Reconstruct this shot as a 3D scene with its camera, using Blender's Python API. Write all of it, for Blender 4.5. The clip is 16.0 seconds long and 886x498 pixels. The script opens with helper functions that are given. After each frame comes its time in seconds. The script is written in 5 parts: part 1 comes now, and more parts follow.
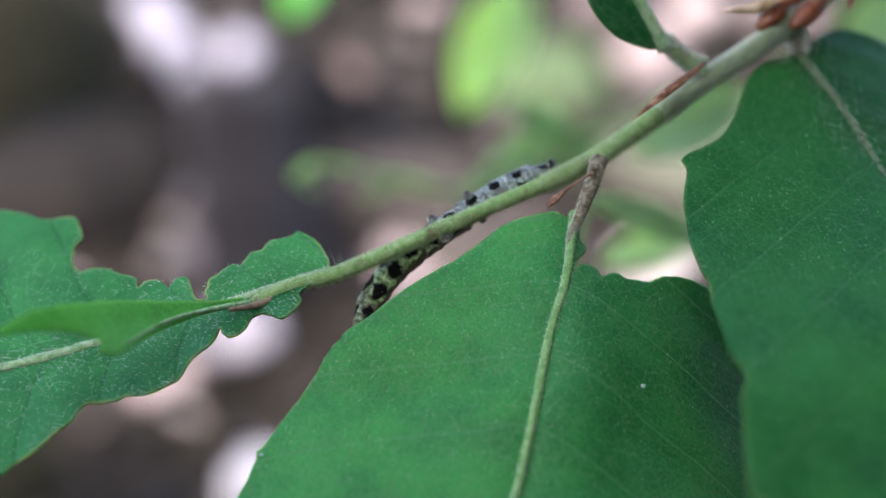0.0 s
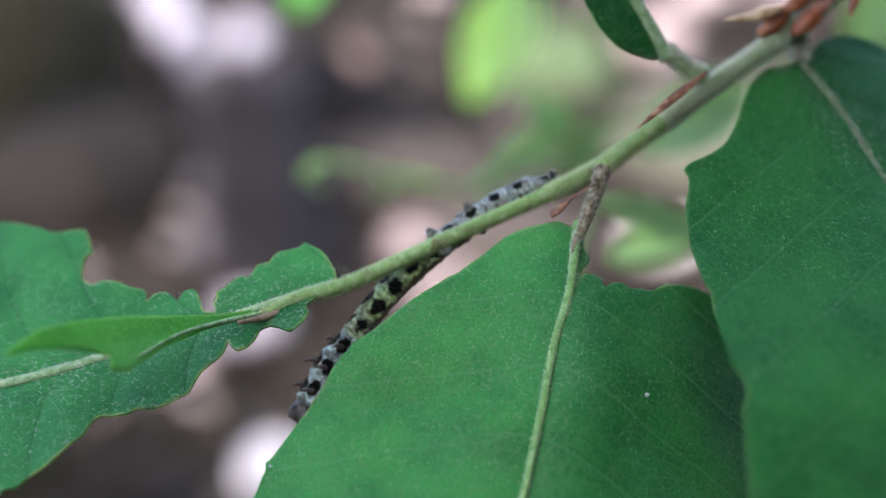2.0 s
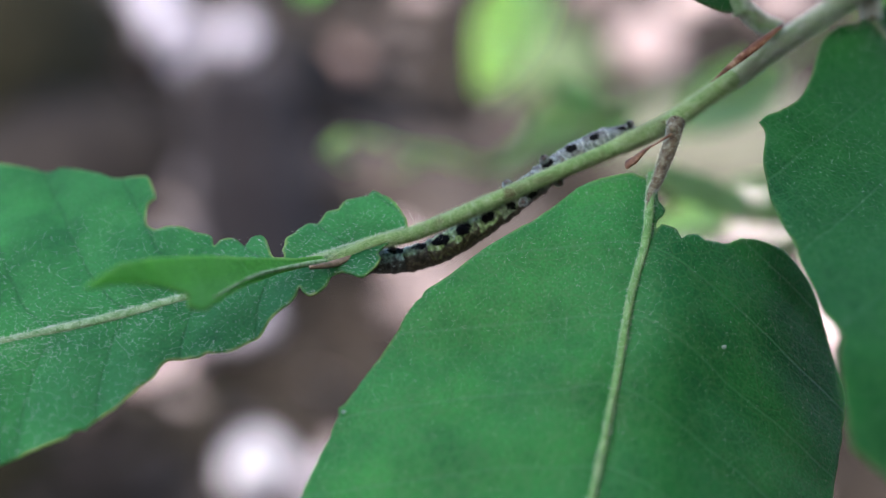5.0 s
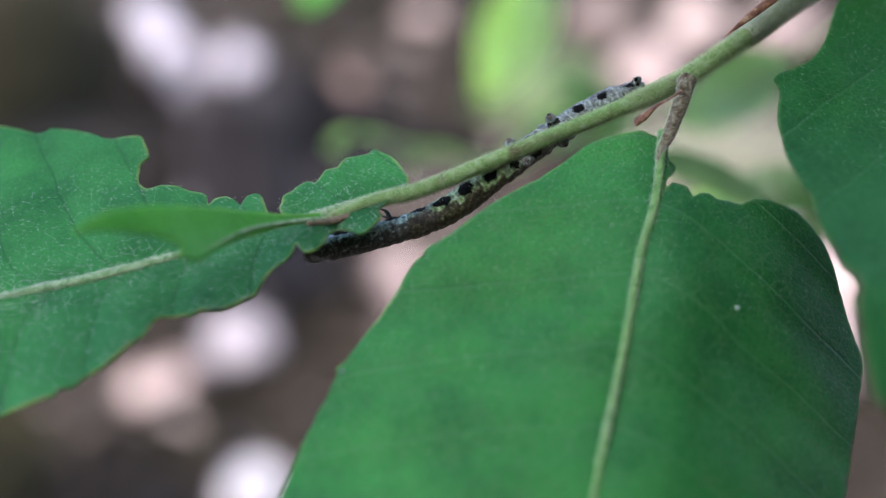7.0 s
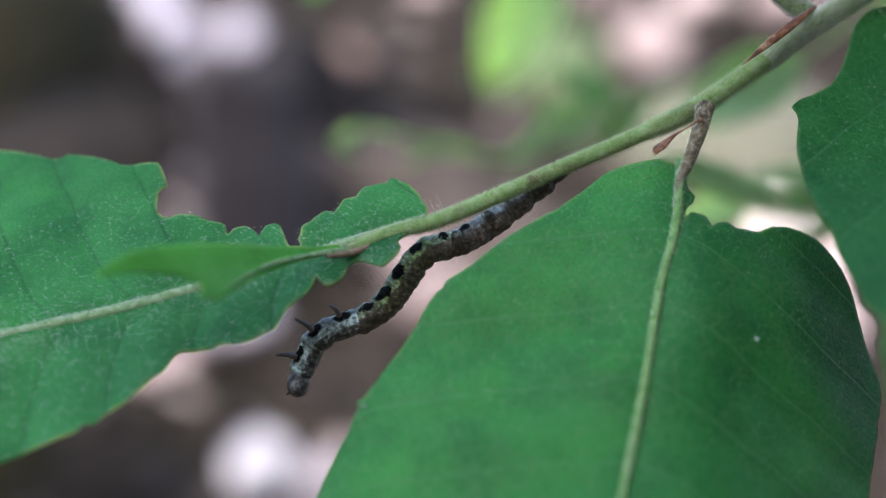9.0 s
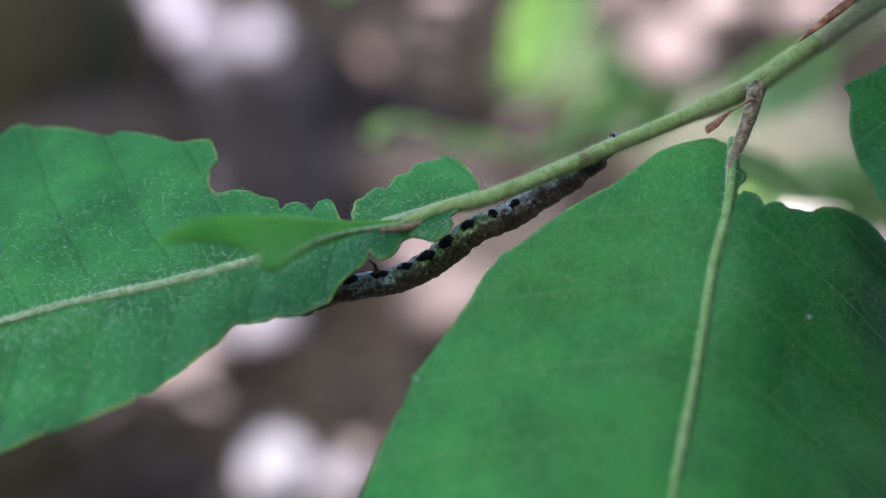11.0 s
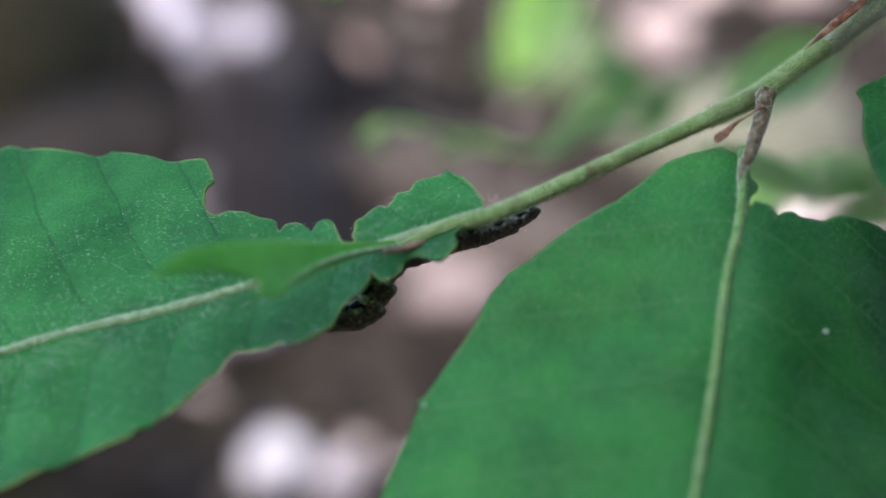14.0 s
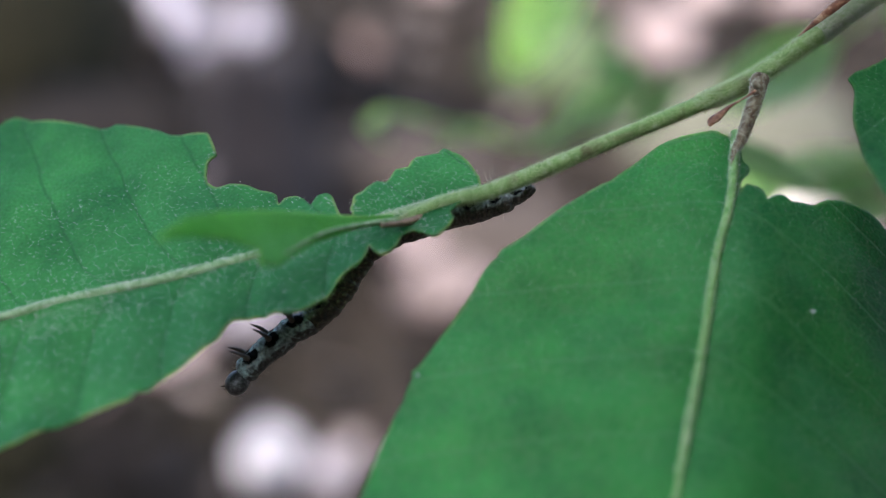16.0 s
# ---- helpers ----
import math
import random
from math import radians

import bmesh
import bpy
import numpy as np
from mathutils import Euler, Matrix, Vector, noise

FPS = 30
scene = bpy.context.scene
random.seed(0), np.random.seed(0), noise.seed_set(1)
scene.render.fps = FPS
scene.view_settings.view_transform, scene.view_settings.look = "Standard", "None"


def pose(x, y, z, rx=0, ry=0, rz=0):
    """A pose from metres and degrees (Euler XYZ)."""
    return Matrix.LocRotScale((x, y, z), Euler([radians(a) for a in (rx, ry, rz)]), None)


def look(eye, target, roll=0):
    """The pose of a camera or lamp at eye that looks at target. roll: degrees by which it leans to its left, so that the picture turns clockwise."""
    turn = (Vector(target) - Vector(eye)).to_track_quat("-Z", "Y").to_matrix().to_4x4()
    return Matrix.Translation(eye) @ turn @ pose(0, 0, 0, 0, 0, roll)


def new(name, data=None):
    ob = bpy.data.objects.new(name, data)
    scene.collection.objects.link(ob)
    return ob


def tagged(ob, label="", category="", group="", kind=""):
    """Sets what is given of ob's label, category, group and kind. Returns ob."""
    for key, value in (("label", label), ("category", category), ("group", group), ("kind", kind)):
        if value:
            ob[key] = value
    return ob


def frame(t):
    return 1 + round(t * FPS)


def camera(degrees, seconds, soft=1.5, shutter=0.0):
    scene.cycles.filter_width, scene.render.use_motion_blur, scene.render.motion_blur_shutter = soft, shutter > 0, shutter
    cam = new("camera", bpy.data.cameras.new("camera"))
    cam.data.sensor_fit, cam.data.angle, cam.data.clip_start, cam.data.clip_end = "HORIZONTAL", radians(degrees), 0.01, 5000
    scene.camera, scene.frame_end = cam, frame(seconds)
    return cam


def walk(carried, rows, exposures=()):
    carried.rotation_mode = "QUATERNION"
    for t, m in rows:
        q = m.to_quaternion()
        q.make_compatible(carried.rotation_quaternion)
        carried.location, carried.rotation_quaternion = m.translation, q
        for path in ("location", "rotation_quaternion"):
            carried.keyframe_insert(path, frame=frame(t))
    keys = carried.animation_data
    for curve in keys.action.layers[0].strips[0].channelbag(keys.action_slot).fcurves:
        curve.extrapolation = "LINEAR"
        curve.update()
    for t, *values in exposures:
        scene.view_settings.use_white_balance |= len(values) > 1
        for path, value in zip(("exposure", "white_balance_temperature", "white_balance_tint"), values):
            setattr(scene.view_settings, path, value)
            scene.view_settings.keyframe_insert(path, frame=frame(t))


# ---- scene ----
cam = camera(32.0, 16.0, soft=1.2)
cam.data.dof.use_dof = True
cam.data.dof.focus_distance = 0.1545
cam.data.dof.aperture_fstop = 10.2
EYE, TILT = 1.15, -10.0
START = pose(0, 0, EYE, TILT)
ROWS = [
    (0, 0, 2e-06, 1e-06, 0, 0, 0),
    (0.5, -0.000519, 0.000646, 0.000352, 0.134, 0.044, 0.269),
    (1, 0.000322, -0.001023, 0.002087, 0.181, -0.23, 0.361),
    (1.5, 0.000863, -0.002355, 0.001521, 0.307, -0.259, 0.18),
    (2, 0.000482, -0.001666, 0.002806, 0.359, -0.602, 0.494),
    (2.5, 4.5e-05, -0.005154, 0.003781, 0.659, -1.114, 0.57),
    (3, -0.003191, -0.008417, -0.00171, -0.152, -0.686, -0.035),
    (3.5, -0.008326, -0.003585, 0.000568, -0.985, -0.575, -0.51),
    (3.7, -0.010727, 0.000171, -0.006379, -1.323, 0.552, -0.943),
    (5.8, -0.007687, 0.000992, -0.000946, 0.171, -0.979, -0.149),
    (6, -0.008331, 0.003171, -0.003557, 0.023, -0.758, -0.299),
    (6.5, -0.01102, 0.007859, -0.006727, -0.634, -0.25, -0.818),
    (7, -0.008789, 0.005919, -0.009778, -0.264, 0.626, -0.699),
    (7.5, -0.010533, 0.004413, 0.001093, -0.18, -0.818, 0.436),
    (8, -0.006626, 0.000507, -0.002076, 0.476, -0.91, -0.194),
    (8.5, -0.009068, 0.004051, -0.005935, -0.119, -0.358, -0.822),
    (9, -0.010559, 0.00579, -0.00379, -0.203, -0.542, -0.481),
    (9.5, -0.012584, 0.003881, -0.004536, 0.187, -0.568, -0.411),
    (10, -0.015347, 0.004824, -0.005793, 0.12, -0.481, -0.57),
    (10.2, -0.013852, 0.003779, -0.007138, 0.44, -0.327, -0.977),
    (12.3, -0.016881, 0.009969, -0.005494, -0.107, -0.349, -0.673),
    (12.5, -0.017661, 0.011132, -0.009818, -0.582, 0.61, -0.795),
    (13, -0.012607, 0.006852, -0.003943, 0.565, -0.631, -0.174),
    (13.5, -0.01457, 0.009962, -0.005281, 0.118, -0.408, -0.375),
    (14, -0.014994, 0.009556, -0.003894, 0.188, -0.725, 0.29),
    (14.5, -0.013238, 0.003852, -0.00264, 0.338, -1.086, -0.445),
    (15, -0.012571, 0.005642, -0.003129, 0.471, -0.997, -0.348),
    (15.5, -0.012908, 0.005751, -0.003005, 0.415, -1.129, -0.484),
    (16, -0.014769, 0.006663, -0.006225, 0.137, -0.727, -0.849),
]
walk(cam, [(t, START @ pose(x, y, z, 90 + pitch, roll, yaw)) for t, x, y, z, yaw, pitch, roll in ROWS],
     exposures=((0, 2.12), (2.5, 2.13), (3.5, 2.01), (6, 1.99), (9, 1.94), (16, 1.85)))

# ---- light ----
world = bpy.data.worlds.new("world")
scene.world = world
world.use_nodes = True
sky = world.node_tree.nodes.new("ShaderNodeTexSky")
sky.sky_type, sky.sun_disc = "NISHITA", False
sky.sun_elevation, sky.sun_rotation = radians(52), radians(205)
sky.air_density, sky.dust_density, sky.ozone_density = 1.0, 2.0, 0.6
world.node_tree.links.new(sky.outputs[0], world.node_tree.nodes["Background"].inputs[0])
world.node_tree.nodes["Background"].inputs[1].default_value = 0.14
sun = new("sun", bpy.data.lights.new("sun", "SUN"))
sun.data.energy, sun.data.angle, sun.data.color = 2.6, radians(0.6), (1.0, 0.93, 0.88)
sun.matrix_world = look((-3, -5, 8), (0, 0.2, 1.1))


# ---- materials ----
def shader(name, rough=0.5, spec=0.5, metal=0.0):
    m = bpy.data.materials.new(name)
    m.use_nodes = True
    b = m.node_tree.nodes["Principled BSDF"]
    b.inputs["Roughness"].default_value = rough
    b.inputs["Specular IOR Level"].default_value = spec
    b.inputs["Metallic"].default_value = metal
    return m, m.node_tree.nodes, m.node_tree.links, b


def noise_node(n, l, scale, coord=None, detail=4.0, rough=0.6):
    t = n.new("ShaderNodeTexNoise")
    t.inputs["Scale"].default_value, t.inputs["Detail"].default_value, t.inputs["Roughness"].default_value = scale, detail, rough
    if coord is not None:
        l.new(coord, t.inputs["Vector"])
    return t


def ramp(n, l, source, stops):
    r = n.new("ShaderNodeValToRGB")
    while len(r.color_ramp.elements) < len(stops):
        r.color_ramp.elements.new(0.5)
    for e, (at, c) in zip(r.color_ramp.elements, stops):
        e.position, e.color = at, (*c, 1) if len(c) == 3 else c
    l.new(source, r.inputs[0])
    return r


def blend(n, l, fac, a, b, kind="MIX"):
    x = n.new("ShaderNodeMix")
    x.data_type, x.blend_type = "RGBA", kind
    for sock, v in ((x.inputs[0], fac), (x.inputs[6], a), (x.inputs[7], b)):
        if isinstance(v, (int, float)):
            sock.default_value = v
        elif isinstance(v, tuple):
            sock.default_value = (*v, 1)
        else:
            l.new(v, sock)
    return x.outputs[2]


def maths(n, l, op, a, b=0.0, c=0.0):
    x = n.new("ShaderNodeMath")
    x.operation = op
    for sock, v in zip(x.inputs, (a, b, c)):
        if isinstance(v, (int, float)):
            sock.default_value = v
        else:
            l.new(v, sock)
    return x.outputs[0]


def bump(n, l, height, strength, distance, b):
    x = n.new("ShaderNodeBump")
    x.inputs["Strength"].default_value, x.inputs["Distance"].default_value = strength, distance
    l.new(height, x.inputs["Height"])
    l.new(x.outputs[0], b.inputs["Normal"])


def leaf_material(name, deep, light, glow=0.25, hair=0.5, vein_pitch=0.062, veins=0.3, slope=0.62, hook=0.0, start=0.0, vein=None, net_show=0.12, gloss=0.22):
    """Upper side of a beech leaf: two greens in patches, sunken side veins, fine pale hairs, a pale callus along bitten edges."""
    m, n, l, b = shader(name, 0.42, gloss)
    uv = n.new("ShaderNodeUVMap")
    sep = n.new("ShaderNodeSeparateXYZ")
    l.new(uv.outputs[0], sep.inputs[0])
    big = noise_node(n, l, 9.0, uv.outputs[0], 3.0)
    fine = noise_node(n, l, 90.0, uv.outputs[0], 5.0, 0.7)
    col = ramp(n, l, big.outputs[0], [(0.36, deep), (0.62, light)]).outputs[0]
    col = blend(n, l, ramp(n, l, fine.outputs[0], [(0.35, (0, 0, 0)), (0.7, (0.5, 0.5, 0.5))]).outputs[0], col, light)
    grain = noise_node(n, l, 340.0, uv.outputs[0], 3.0, 0.6)
    col = blend(n, l, 1.0, col, ramp(n, l, grain.outputs[0], [(0.34, (0.72, 0.78, 0.72)), (0.66, (1.28, 1.2, 1.28))]).outputs[0], "MULTIPLY")
    cloud = noise_node(n, l, 3.2, uv.outputs[0], 2.0)
    col = blend(n, l, 1.0, col, ramp(n, l, cloud.outputs[0], [(0.36, (0.74, 0.78, 0.95)), (0.62, (1.2, 1.14, 1.0))]).outputs[0], "MULTIPLY")
    wob = noise_node(n, l, 14.0, uv.outputs[0], 2.0)
    across = maths(n, l, "ABSOLUTE", sep.outputs[1])
    along = maths(n, l, "SUBTRACT", sep.outputs[0], maths(n, l, "MULTIPLY", across, slope))
    if hook:
        bend = maths(n, l, "SUBTRACT", 1.0, maths(n, l, "EXPONENT", maths(n, l, "MULTIPLY", across, -25.0)))
        along = maths(n, l, "SUBTRACT", maths(n, l, "SUBTRACT", along, maths(n, l, "MULTIPLY", bend, hook)), start)
    along = maths(n, l, "ADD", along, maths(n, l, "MULTIPLY_ADD", wob.outputs[0], 0.012, -0.006))
    near = maths(n, l, "PINGPONG", along, vein_pitch / 2)
    line = n.new("ShaderNodeMapRange")
    line.inputs[1].default_value, line.inputs[2].default_value = 0.0007, 0.0024
    line.inputs[3].default_value, line.inputs[4].default_value = 1.0, 0.0
    l.new(near, line.inputs[0])
    col = blend(n, l, maths(n, l, "MULTIPLY", line.outputs[0], veins), col, vein or tuple(0.6 * a + c for a, c in zip(light, (0.05, 0.12, 0.05))))
    net = n.new("ShaderNodeTexVoronoi")
    net.feature = "DISTANCE_TO_EDGE"
    net.inputs["Scale"].default_value = 75.0
    l.new(uv.outputs[0], net.inputs["Vector"])
    mesh_line = ramp(n, l, net.outputs["Distance"], [(0.0, (1, 1, 1)), (0.09, (0, 0, 0))]).outputs[0]
    col = blend(n, l, maths(n, l, "MULTIPLY", mesh_line, net_show), col, (0.10, 0.24, 0.09))
    warp = n.new("ShaderNodeMapping")
    warp.inputs["Scale"].default_value = (1.0, 3.2, 1.0)
    warp.inputs["Rotation"].default_value = (0, 0, 0.6)
    l.new(uv.outputs[0], warp.inputs[0])
    dots = n.new("ShaderNodeTexVoronoi")
    dots.inputs["Scale"].default_value = 95.0
    dots.inputs["Randomness"].default_value = 1.0
    l.new(warp.outputs[0], dots.inputs["Vector"])
    rare = noise_node(n, l, 30.0, uv.outputs[0], 2.0)
    speck = maths(n, l, "MULTIPLY", ramp(n, l, dots.outputs["Distance"], [(0.10, (1, 1, 1)), (0.2, (0, 0, 0))]).outputs[0],
                  ramp(n, l, rare.outputs[0], [(0.4, (0, 0, 0)), (0.62, (1, 1, 1))]).outputs[0])
    col = blend(n, l, maths(n, l, "MULTIPLY", speck, hair), col, (0.42, 0.55, 0.38))
    rim = n.new("ShaderNodeAttribute")
    rim.attribute_name = "rim"
    rimmed = maths(n, l, "MULTIPLY", rim.outputs["Fac"], ramp(n, l, noise_node(n, l, 22.0, uv.outputs[0]).outputs[0], [(0.42, (0.05, 0.05, 0.05)), (0.62, (0.65, 0.65, 0.65))]).outputs[0])
    scar = ramp(n, l, noise_node(n, l, 40.0, uv.outputs[0]).outputs[0], [(0.56, (0.48, 0.58, 0.18)), (0.8, (0.34, 0.20, 0.08))]).outputs[0]
    col = blend(n, l, rimmed, col, scar)
    l.new(col, b.inputs["Base Color"])
    l.new(ramp(n, l, fine.outputs[0], [(0.3, (0.36,) * 3), (0.7, (0.6,) * 3)]).outputs[0], b.inputs["Roughness"])
    height = maths(n, l, "SUBTRACT", maths(n, l, "MULTIPLY_ADD", fine.outputs[0], 0.5, maths(n, l, "MULTIPLY", grain.outputs[0], 0.35)), maths(n, l, "MULTIPLY_ADD", line.outputs[0], veins, maths(n, l, "MULTIPLY", mesh_line, 0.06)))
    bump(n, l, height, 0.7, 0.00026, b)
    thin = n.new("ShaderNodeBsdfTranslucent")
    l.new(blend(n, l, 1.0, col, (1.5, 1.9, 0.7), "MULTIPLY"), thin.inputs[0])
    mix = n.new("ShaderNodeMixShader")
    mix.inputs[0].default_value = glow
    l.new(b.outputs[0], mix.inputs[1])
    l.new(thin.outputs[0], mix.inputs[2])
    l.new(mix.outputs[0], n["Material Output"].inputs[0])
    return m


def mottled(name, stops, scale, rough=0.7, spec=0.3, relief=0.0002, strength=0.6, second=None, detail=5.0, vary=0.0):
    """A natural surface: colours by noise at one scale, broken up by a finer one."""
    m, n, l, b = shader(name, rough, spec)
    co = n.new("ShaderNodeTexCoord").outputs["Object"]
    big = noise_node(n, l, scale, co, detail)
    fine = noise_node(n, l, scale * 6.3, co, 4.0, 0.7)
    both = maths(n, l, "ADD", maths(n, l, "MULTIPLY", big.outputs[0], 0.7), maths(n, l, "MULTIPLY", fine.outputs[0], 0.3))
    col = ramp(n, l, both, stops).outputs[0]
    if second:
        far = noise_node(n, l, second[0], co, 2.0)
        col = blend(n, l, ramp(n, l, far.outputs[0], [(second[2], (0, 0, 0)), (second[3], (1, 1, 1))]).outputs[0], col, second[1])
    if vary:
        info = n.new("ShaderNodeObjectInfo")
        col = blend(n, l, maths(n, l, "MULTIPLY", info.outputs["Random"], vary), col, (0.9, 0.8, 0.75), "MULTIPLY")
    l.new(col, b.inputs["Base Color"])
    bump(n, l, both, strength, relief, b)
    return m


LEAF = leaf_material("leaf_green", (0.012, 0.136, 0.034), (0.042, 0.262, 0.066), 0.25, 0.35, 0.076, 0.38, 0.15, 0.03, 0.059, (0.012, 0.095, 0.026))
LEAF_BROAD = leaf_material("leaf_broad_green", (0.013, 0.145, 0.034), (0.041, 0.268, 0.062), 0.2, 0.4, 0.082, 0.3, 0.3, 0.0, 0.02, (0.10, 0.29, 0.125), 0.36, 0.26)
# leaf green with shade put into its colour
LEAF_SHADE = leaf_material("leaf_shade_green", (0.009, 0.086, 0.019), (0.022, 0.147, 0.033), 0.12, 0.4, 0.085, 0.36, 0.45, 0.0, 0.0, (0.055, 0.17, 0.065), 0.2, 0.11)
LEAF_YOUNG = leaf_material("leaf_young_green", (0.07, 0.32, 0.045), (0.14, 0.46, 0.09), 0.36, 0.15)
# greens raised far above leaf colour to carry sunlight on distant leaves
LEAF_FAR_LIT = leaf_material("leaf_far_lit_green", (0.15, 0.30, 0.09), (0.30, 0.48, 0.22), 0.35, 0.0)
LEAF_SUNLIT = leaf_material("leaf_sunlit_green", (0.46, 0.65, 0.22), (0.62, 0.79, 0.40), 0.4, 0.0)
STEM = mottled("stem_green", [(0.32, (0.15, 0.27, 0.082)), (0.5, (0.24, 0.40, 0.135)), (0.66, (0.42, 0.55, 0.30))], 1300, 0.6, 0.25, 0.00015, 1.0, (260, (0.15, 0.16, 0.07), 0.56, 0.7))
RIB = mottled("midrib_pale", [(0.35, (0.09, 0.24, 0.06)), (0.62, (0.38, 0.52, 0.30))], 1100, 0.6, 0.3, 0.0001, 0.5)
RIB_GREEN = mottled("midrib_green", [(0.35, (0.08, 0.22, 0.05)), (0.52, (0.19, 0.37, 0.12)), (0.7, (0.36, 0.50, 0.26))], 1100, 0.6, 0.3, 0.0001, 0.5)
RIB_OLIVE = mottled("midrib_olive", [(0.35, (0.05, 0.07, 0.03)), (0.55, (0.14, 0.19, 0.09)), (0.7, (0.34, 0.38, 0.27))], 1100, 0.6, 0.3, 0.00015, 0.8)
BARK = mottled("petiole_brown", [(0.36, (0.05, 0.028, 0.016)), (0.48, (0.16, 0.12, 0.07)), (0.62, (0.36, 0.35, 0.25))], 1500, 0.7, 0.25, 0.0002, 0.9)
FUZZ = mottled("pale_hair", [(0.3, (0.62, 0.68, 0.55)), (0.7, (0.82, 0.85, 0.76))], 900, 0.6, 0.3)
DOWN = mottled("stem_down", [(0.3, (0.36, 0.52, 0.22)), (0.7, (0.62, 0.74, 0.44))], 900, 0.6, 0.3)
SPECK = mottled("leaf_speck", [(0.3, (0.34, 0.46, 0.40)), (0.7, (0.52, 0.62, 0.57))], 900, 0.7, 0.2)
BUD = mottled("bud_scale_red", [(0.35, (0.08, 0.016, 0.008)), (0.5, (0.26, 0.07, 0.026)), (0.68, (0.55, 0.26, 0.12))], 700, 0.32, 0.5, 0.0001)
STRAW = mottled("stipule_brown", [(0.36, (0.06, 0.022, 0.012)), (0.5, (0.19, 0.075, 0.034)), (0.66, (0.48, 0.32, 0.19))], 800, 0.4, 0.4, 0.0001)
HUSK = mottled("bud_husk_straw", [(0.34, (0.16, 0.07, 0.03)), (0.46, (0.50, 0.33, 0.18)), (0.66, (0.74, 0.60, 0.42))], 500, 0.4, 0.4, 0.0001)
KNUCKLE = mottled("knuckle_pink", [(0.35, (0.13, 0.10, 0.06)), (0.6, (0.28, 0.20, 0.14))], 900, 0.6, 0.3, 0.0001)


# ---- mesh helpers, in millimetres ----
MM = 0.001


def linked(name, bm, material, parent, label="", smooth=True):
    data = bpy.data.meshes.new(name)
    bm.to_mesh(data)
    bm.free()
    data.materials.append(material)
    if smooth:
        data.shade_smooth()
    ob = new(name, data)
    ob.parent = parent
    return tagged(ob, label)


def part(name, bm, material, parent, label=""):
    return linked(name, bm, material, parent, label)


def spline(points, steps):
    """A smooth curve through points, as a list of vectors."""
    p = [Vector(q) for q in points]
    p = [2 * p[0] - p[1], *p, 2 * p[-1] - p[-2]]
    out = []
    for a, b, c, d in zip(p, p[1:], p[2:], p[3:]):
        for k in range(steps):
            u = k / steps
            out.append(0.5 * (2 * b + (c - a) * u + (2 * a - 5 * b + 4 * c - d) * u * u + (3 * b - a - 3 * c + d) * u ** 3))
    return out + [p[-2]]


def tube(bm, points, radii, steps=6, sides=12, rough=0.0, flat=1.0):
    """A round stem along points, with a radius at each of them and closed ends."""
    line = spline(points, steps)
    marks = np.linspace(0, 1, len(radii))
    up, rings = Vector((0.13, -0.7, 0.7)), []
    for k, c in enumerate(line):
        ahead = (line[min(k + 1, len(line) - 1)] - line[max(k - 1, 0)]).normalized()
        a = (up - ahead * up.dot(ahead)).normalized()
        b = ahead.cross(a)
        r = float(np.interp(k / (len(line) - 1), marks, radii))
        ring = []
        for j in range(sides):
            ang = 2 * math.pi * j / sides
            q = r * (1 + rough * noise.noise(c * 1.7 + Vector((j, 0, 0))))
            ring.append(bm.verts.new((c + (a * math.cos(ang) * flat + b * math.sin(ang)) * q) * MM))
        rings.append(ring)
    for r0, r1 in zip(rings, rings[1:]):
        for j in range(sides):
            bm.faces.new((r0[j], r0[(j + 1) % sides], r1[(j + 1) % sides], r1[j]))
    bm.faces.new(rings[0][::-1])
    bm.faces.new(rings[-1])
    return bm


def bristle(bm, at, way, long, thick):
    """One tapered hair."""
    way = way.normalized()
    a = way.orthogonal().normalized() * thick
    b = way.cross(a)
    foot = [bm.verts.new((at + a * math.cos(x) + b * math.sin(x)) * MM) for x in (0, 2.1, 4.2)]
    tip = bm.verts.new((at + way * long) * MM)
    for k in range(3):
        bm.faces.new((foot[k], foot[(k + 1) % 3], tip))


def fuzz_along(points, radii, count, long, thick, rng, lean=0.5):
    bm = bmesh.new()
    line = spline(points, 12)
    marks = np.linspace(0, len(line) - 1, len(radii))
    for _ in range(count):
        k = rng.randrange(len(line) - 1)
        c = line[k].lerp(line[k + 1], rng.random())
        ahead = (line[k + 1] - line[k]).normalized()
        side = ahead.orthogonal()
        side.rotate(Matrix.Rotation(rng.uniform(0, 6.283), 3, ahead))
        side.normalize()
        radius = float(np.interp(k, marks, radii))
        bristle(bm, c + side * radius * 0.96, side + ahead * rng.uniform(-lean, lean), long * rng.uniform(0.5, 1.4), thick)
    return bm


def curled(w, turn):
    """Across and lift of a blade that is flat to turn[0] from the midrib and bends up (minus: down) to turn[2] degrees at turn[1]."""
    if turn is None or abs(w) <= turn[0]:
        return w, 0.0
    a = radians(abs(turn[2]))
    r, d = (turn[1] - turn[0]) / math.sin(a), abs(w) - turn[0]
    reach = turn[1] - turn[0]
    z = r - math.sqrt(r * r - d * d) if d < reach else r * (1 - math.cos(a)) + (d - reach) * math.tan(a)
    return w, math.copysign(z, turn[2])


def hung(p, s, hang):
    """A place on a blade whose far part swings forward, from hang[0] to hang[1] along it, by hang[2]."""
    if hang is None or s <= hang[0]:
        return p
    u = min(1.0, (s - hang[0]) / (hang[1] - hang[0]))
    return p - p.normalized() * hang[2] * u * u * (3 - 2 * u)


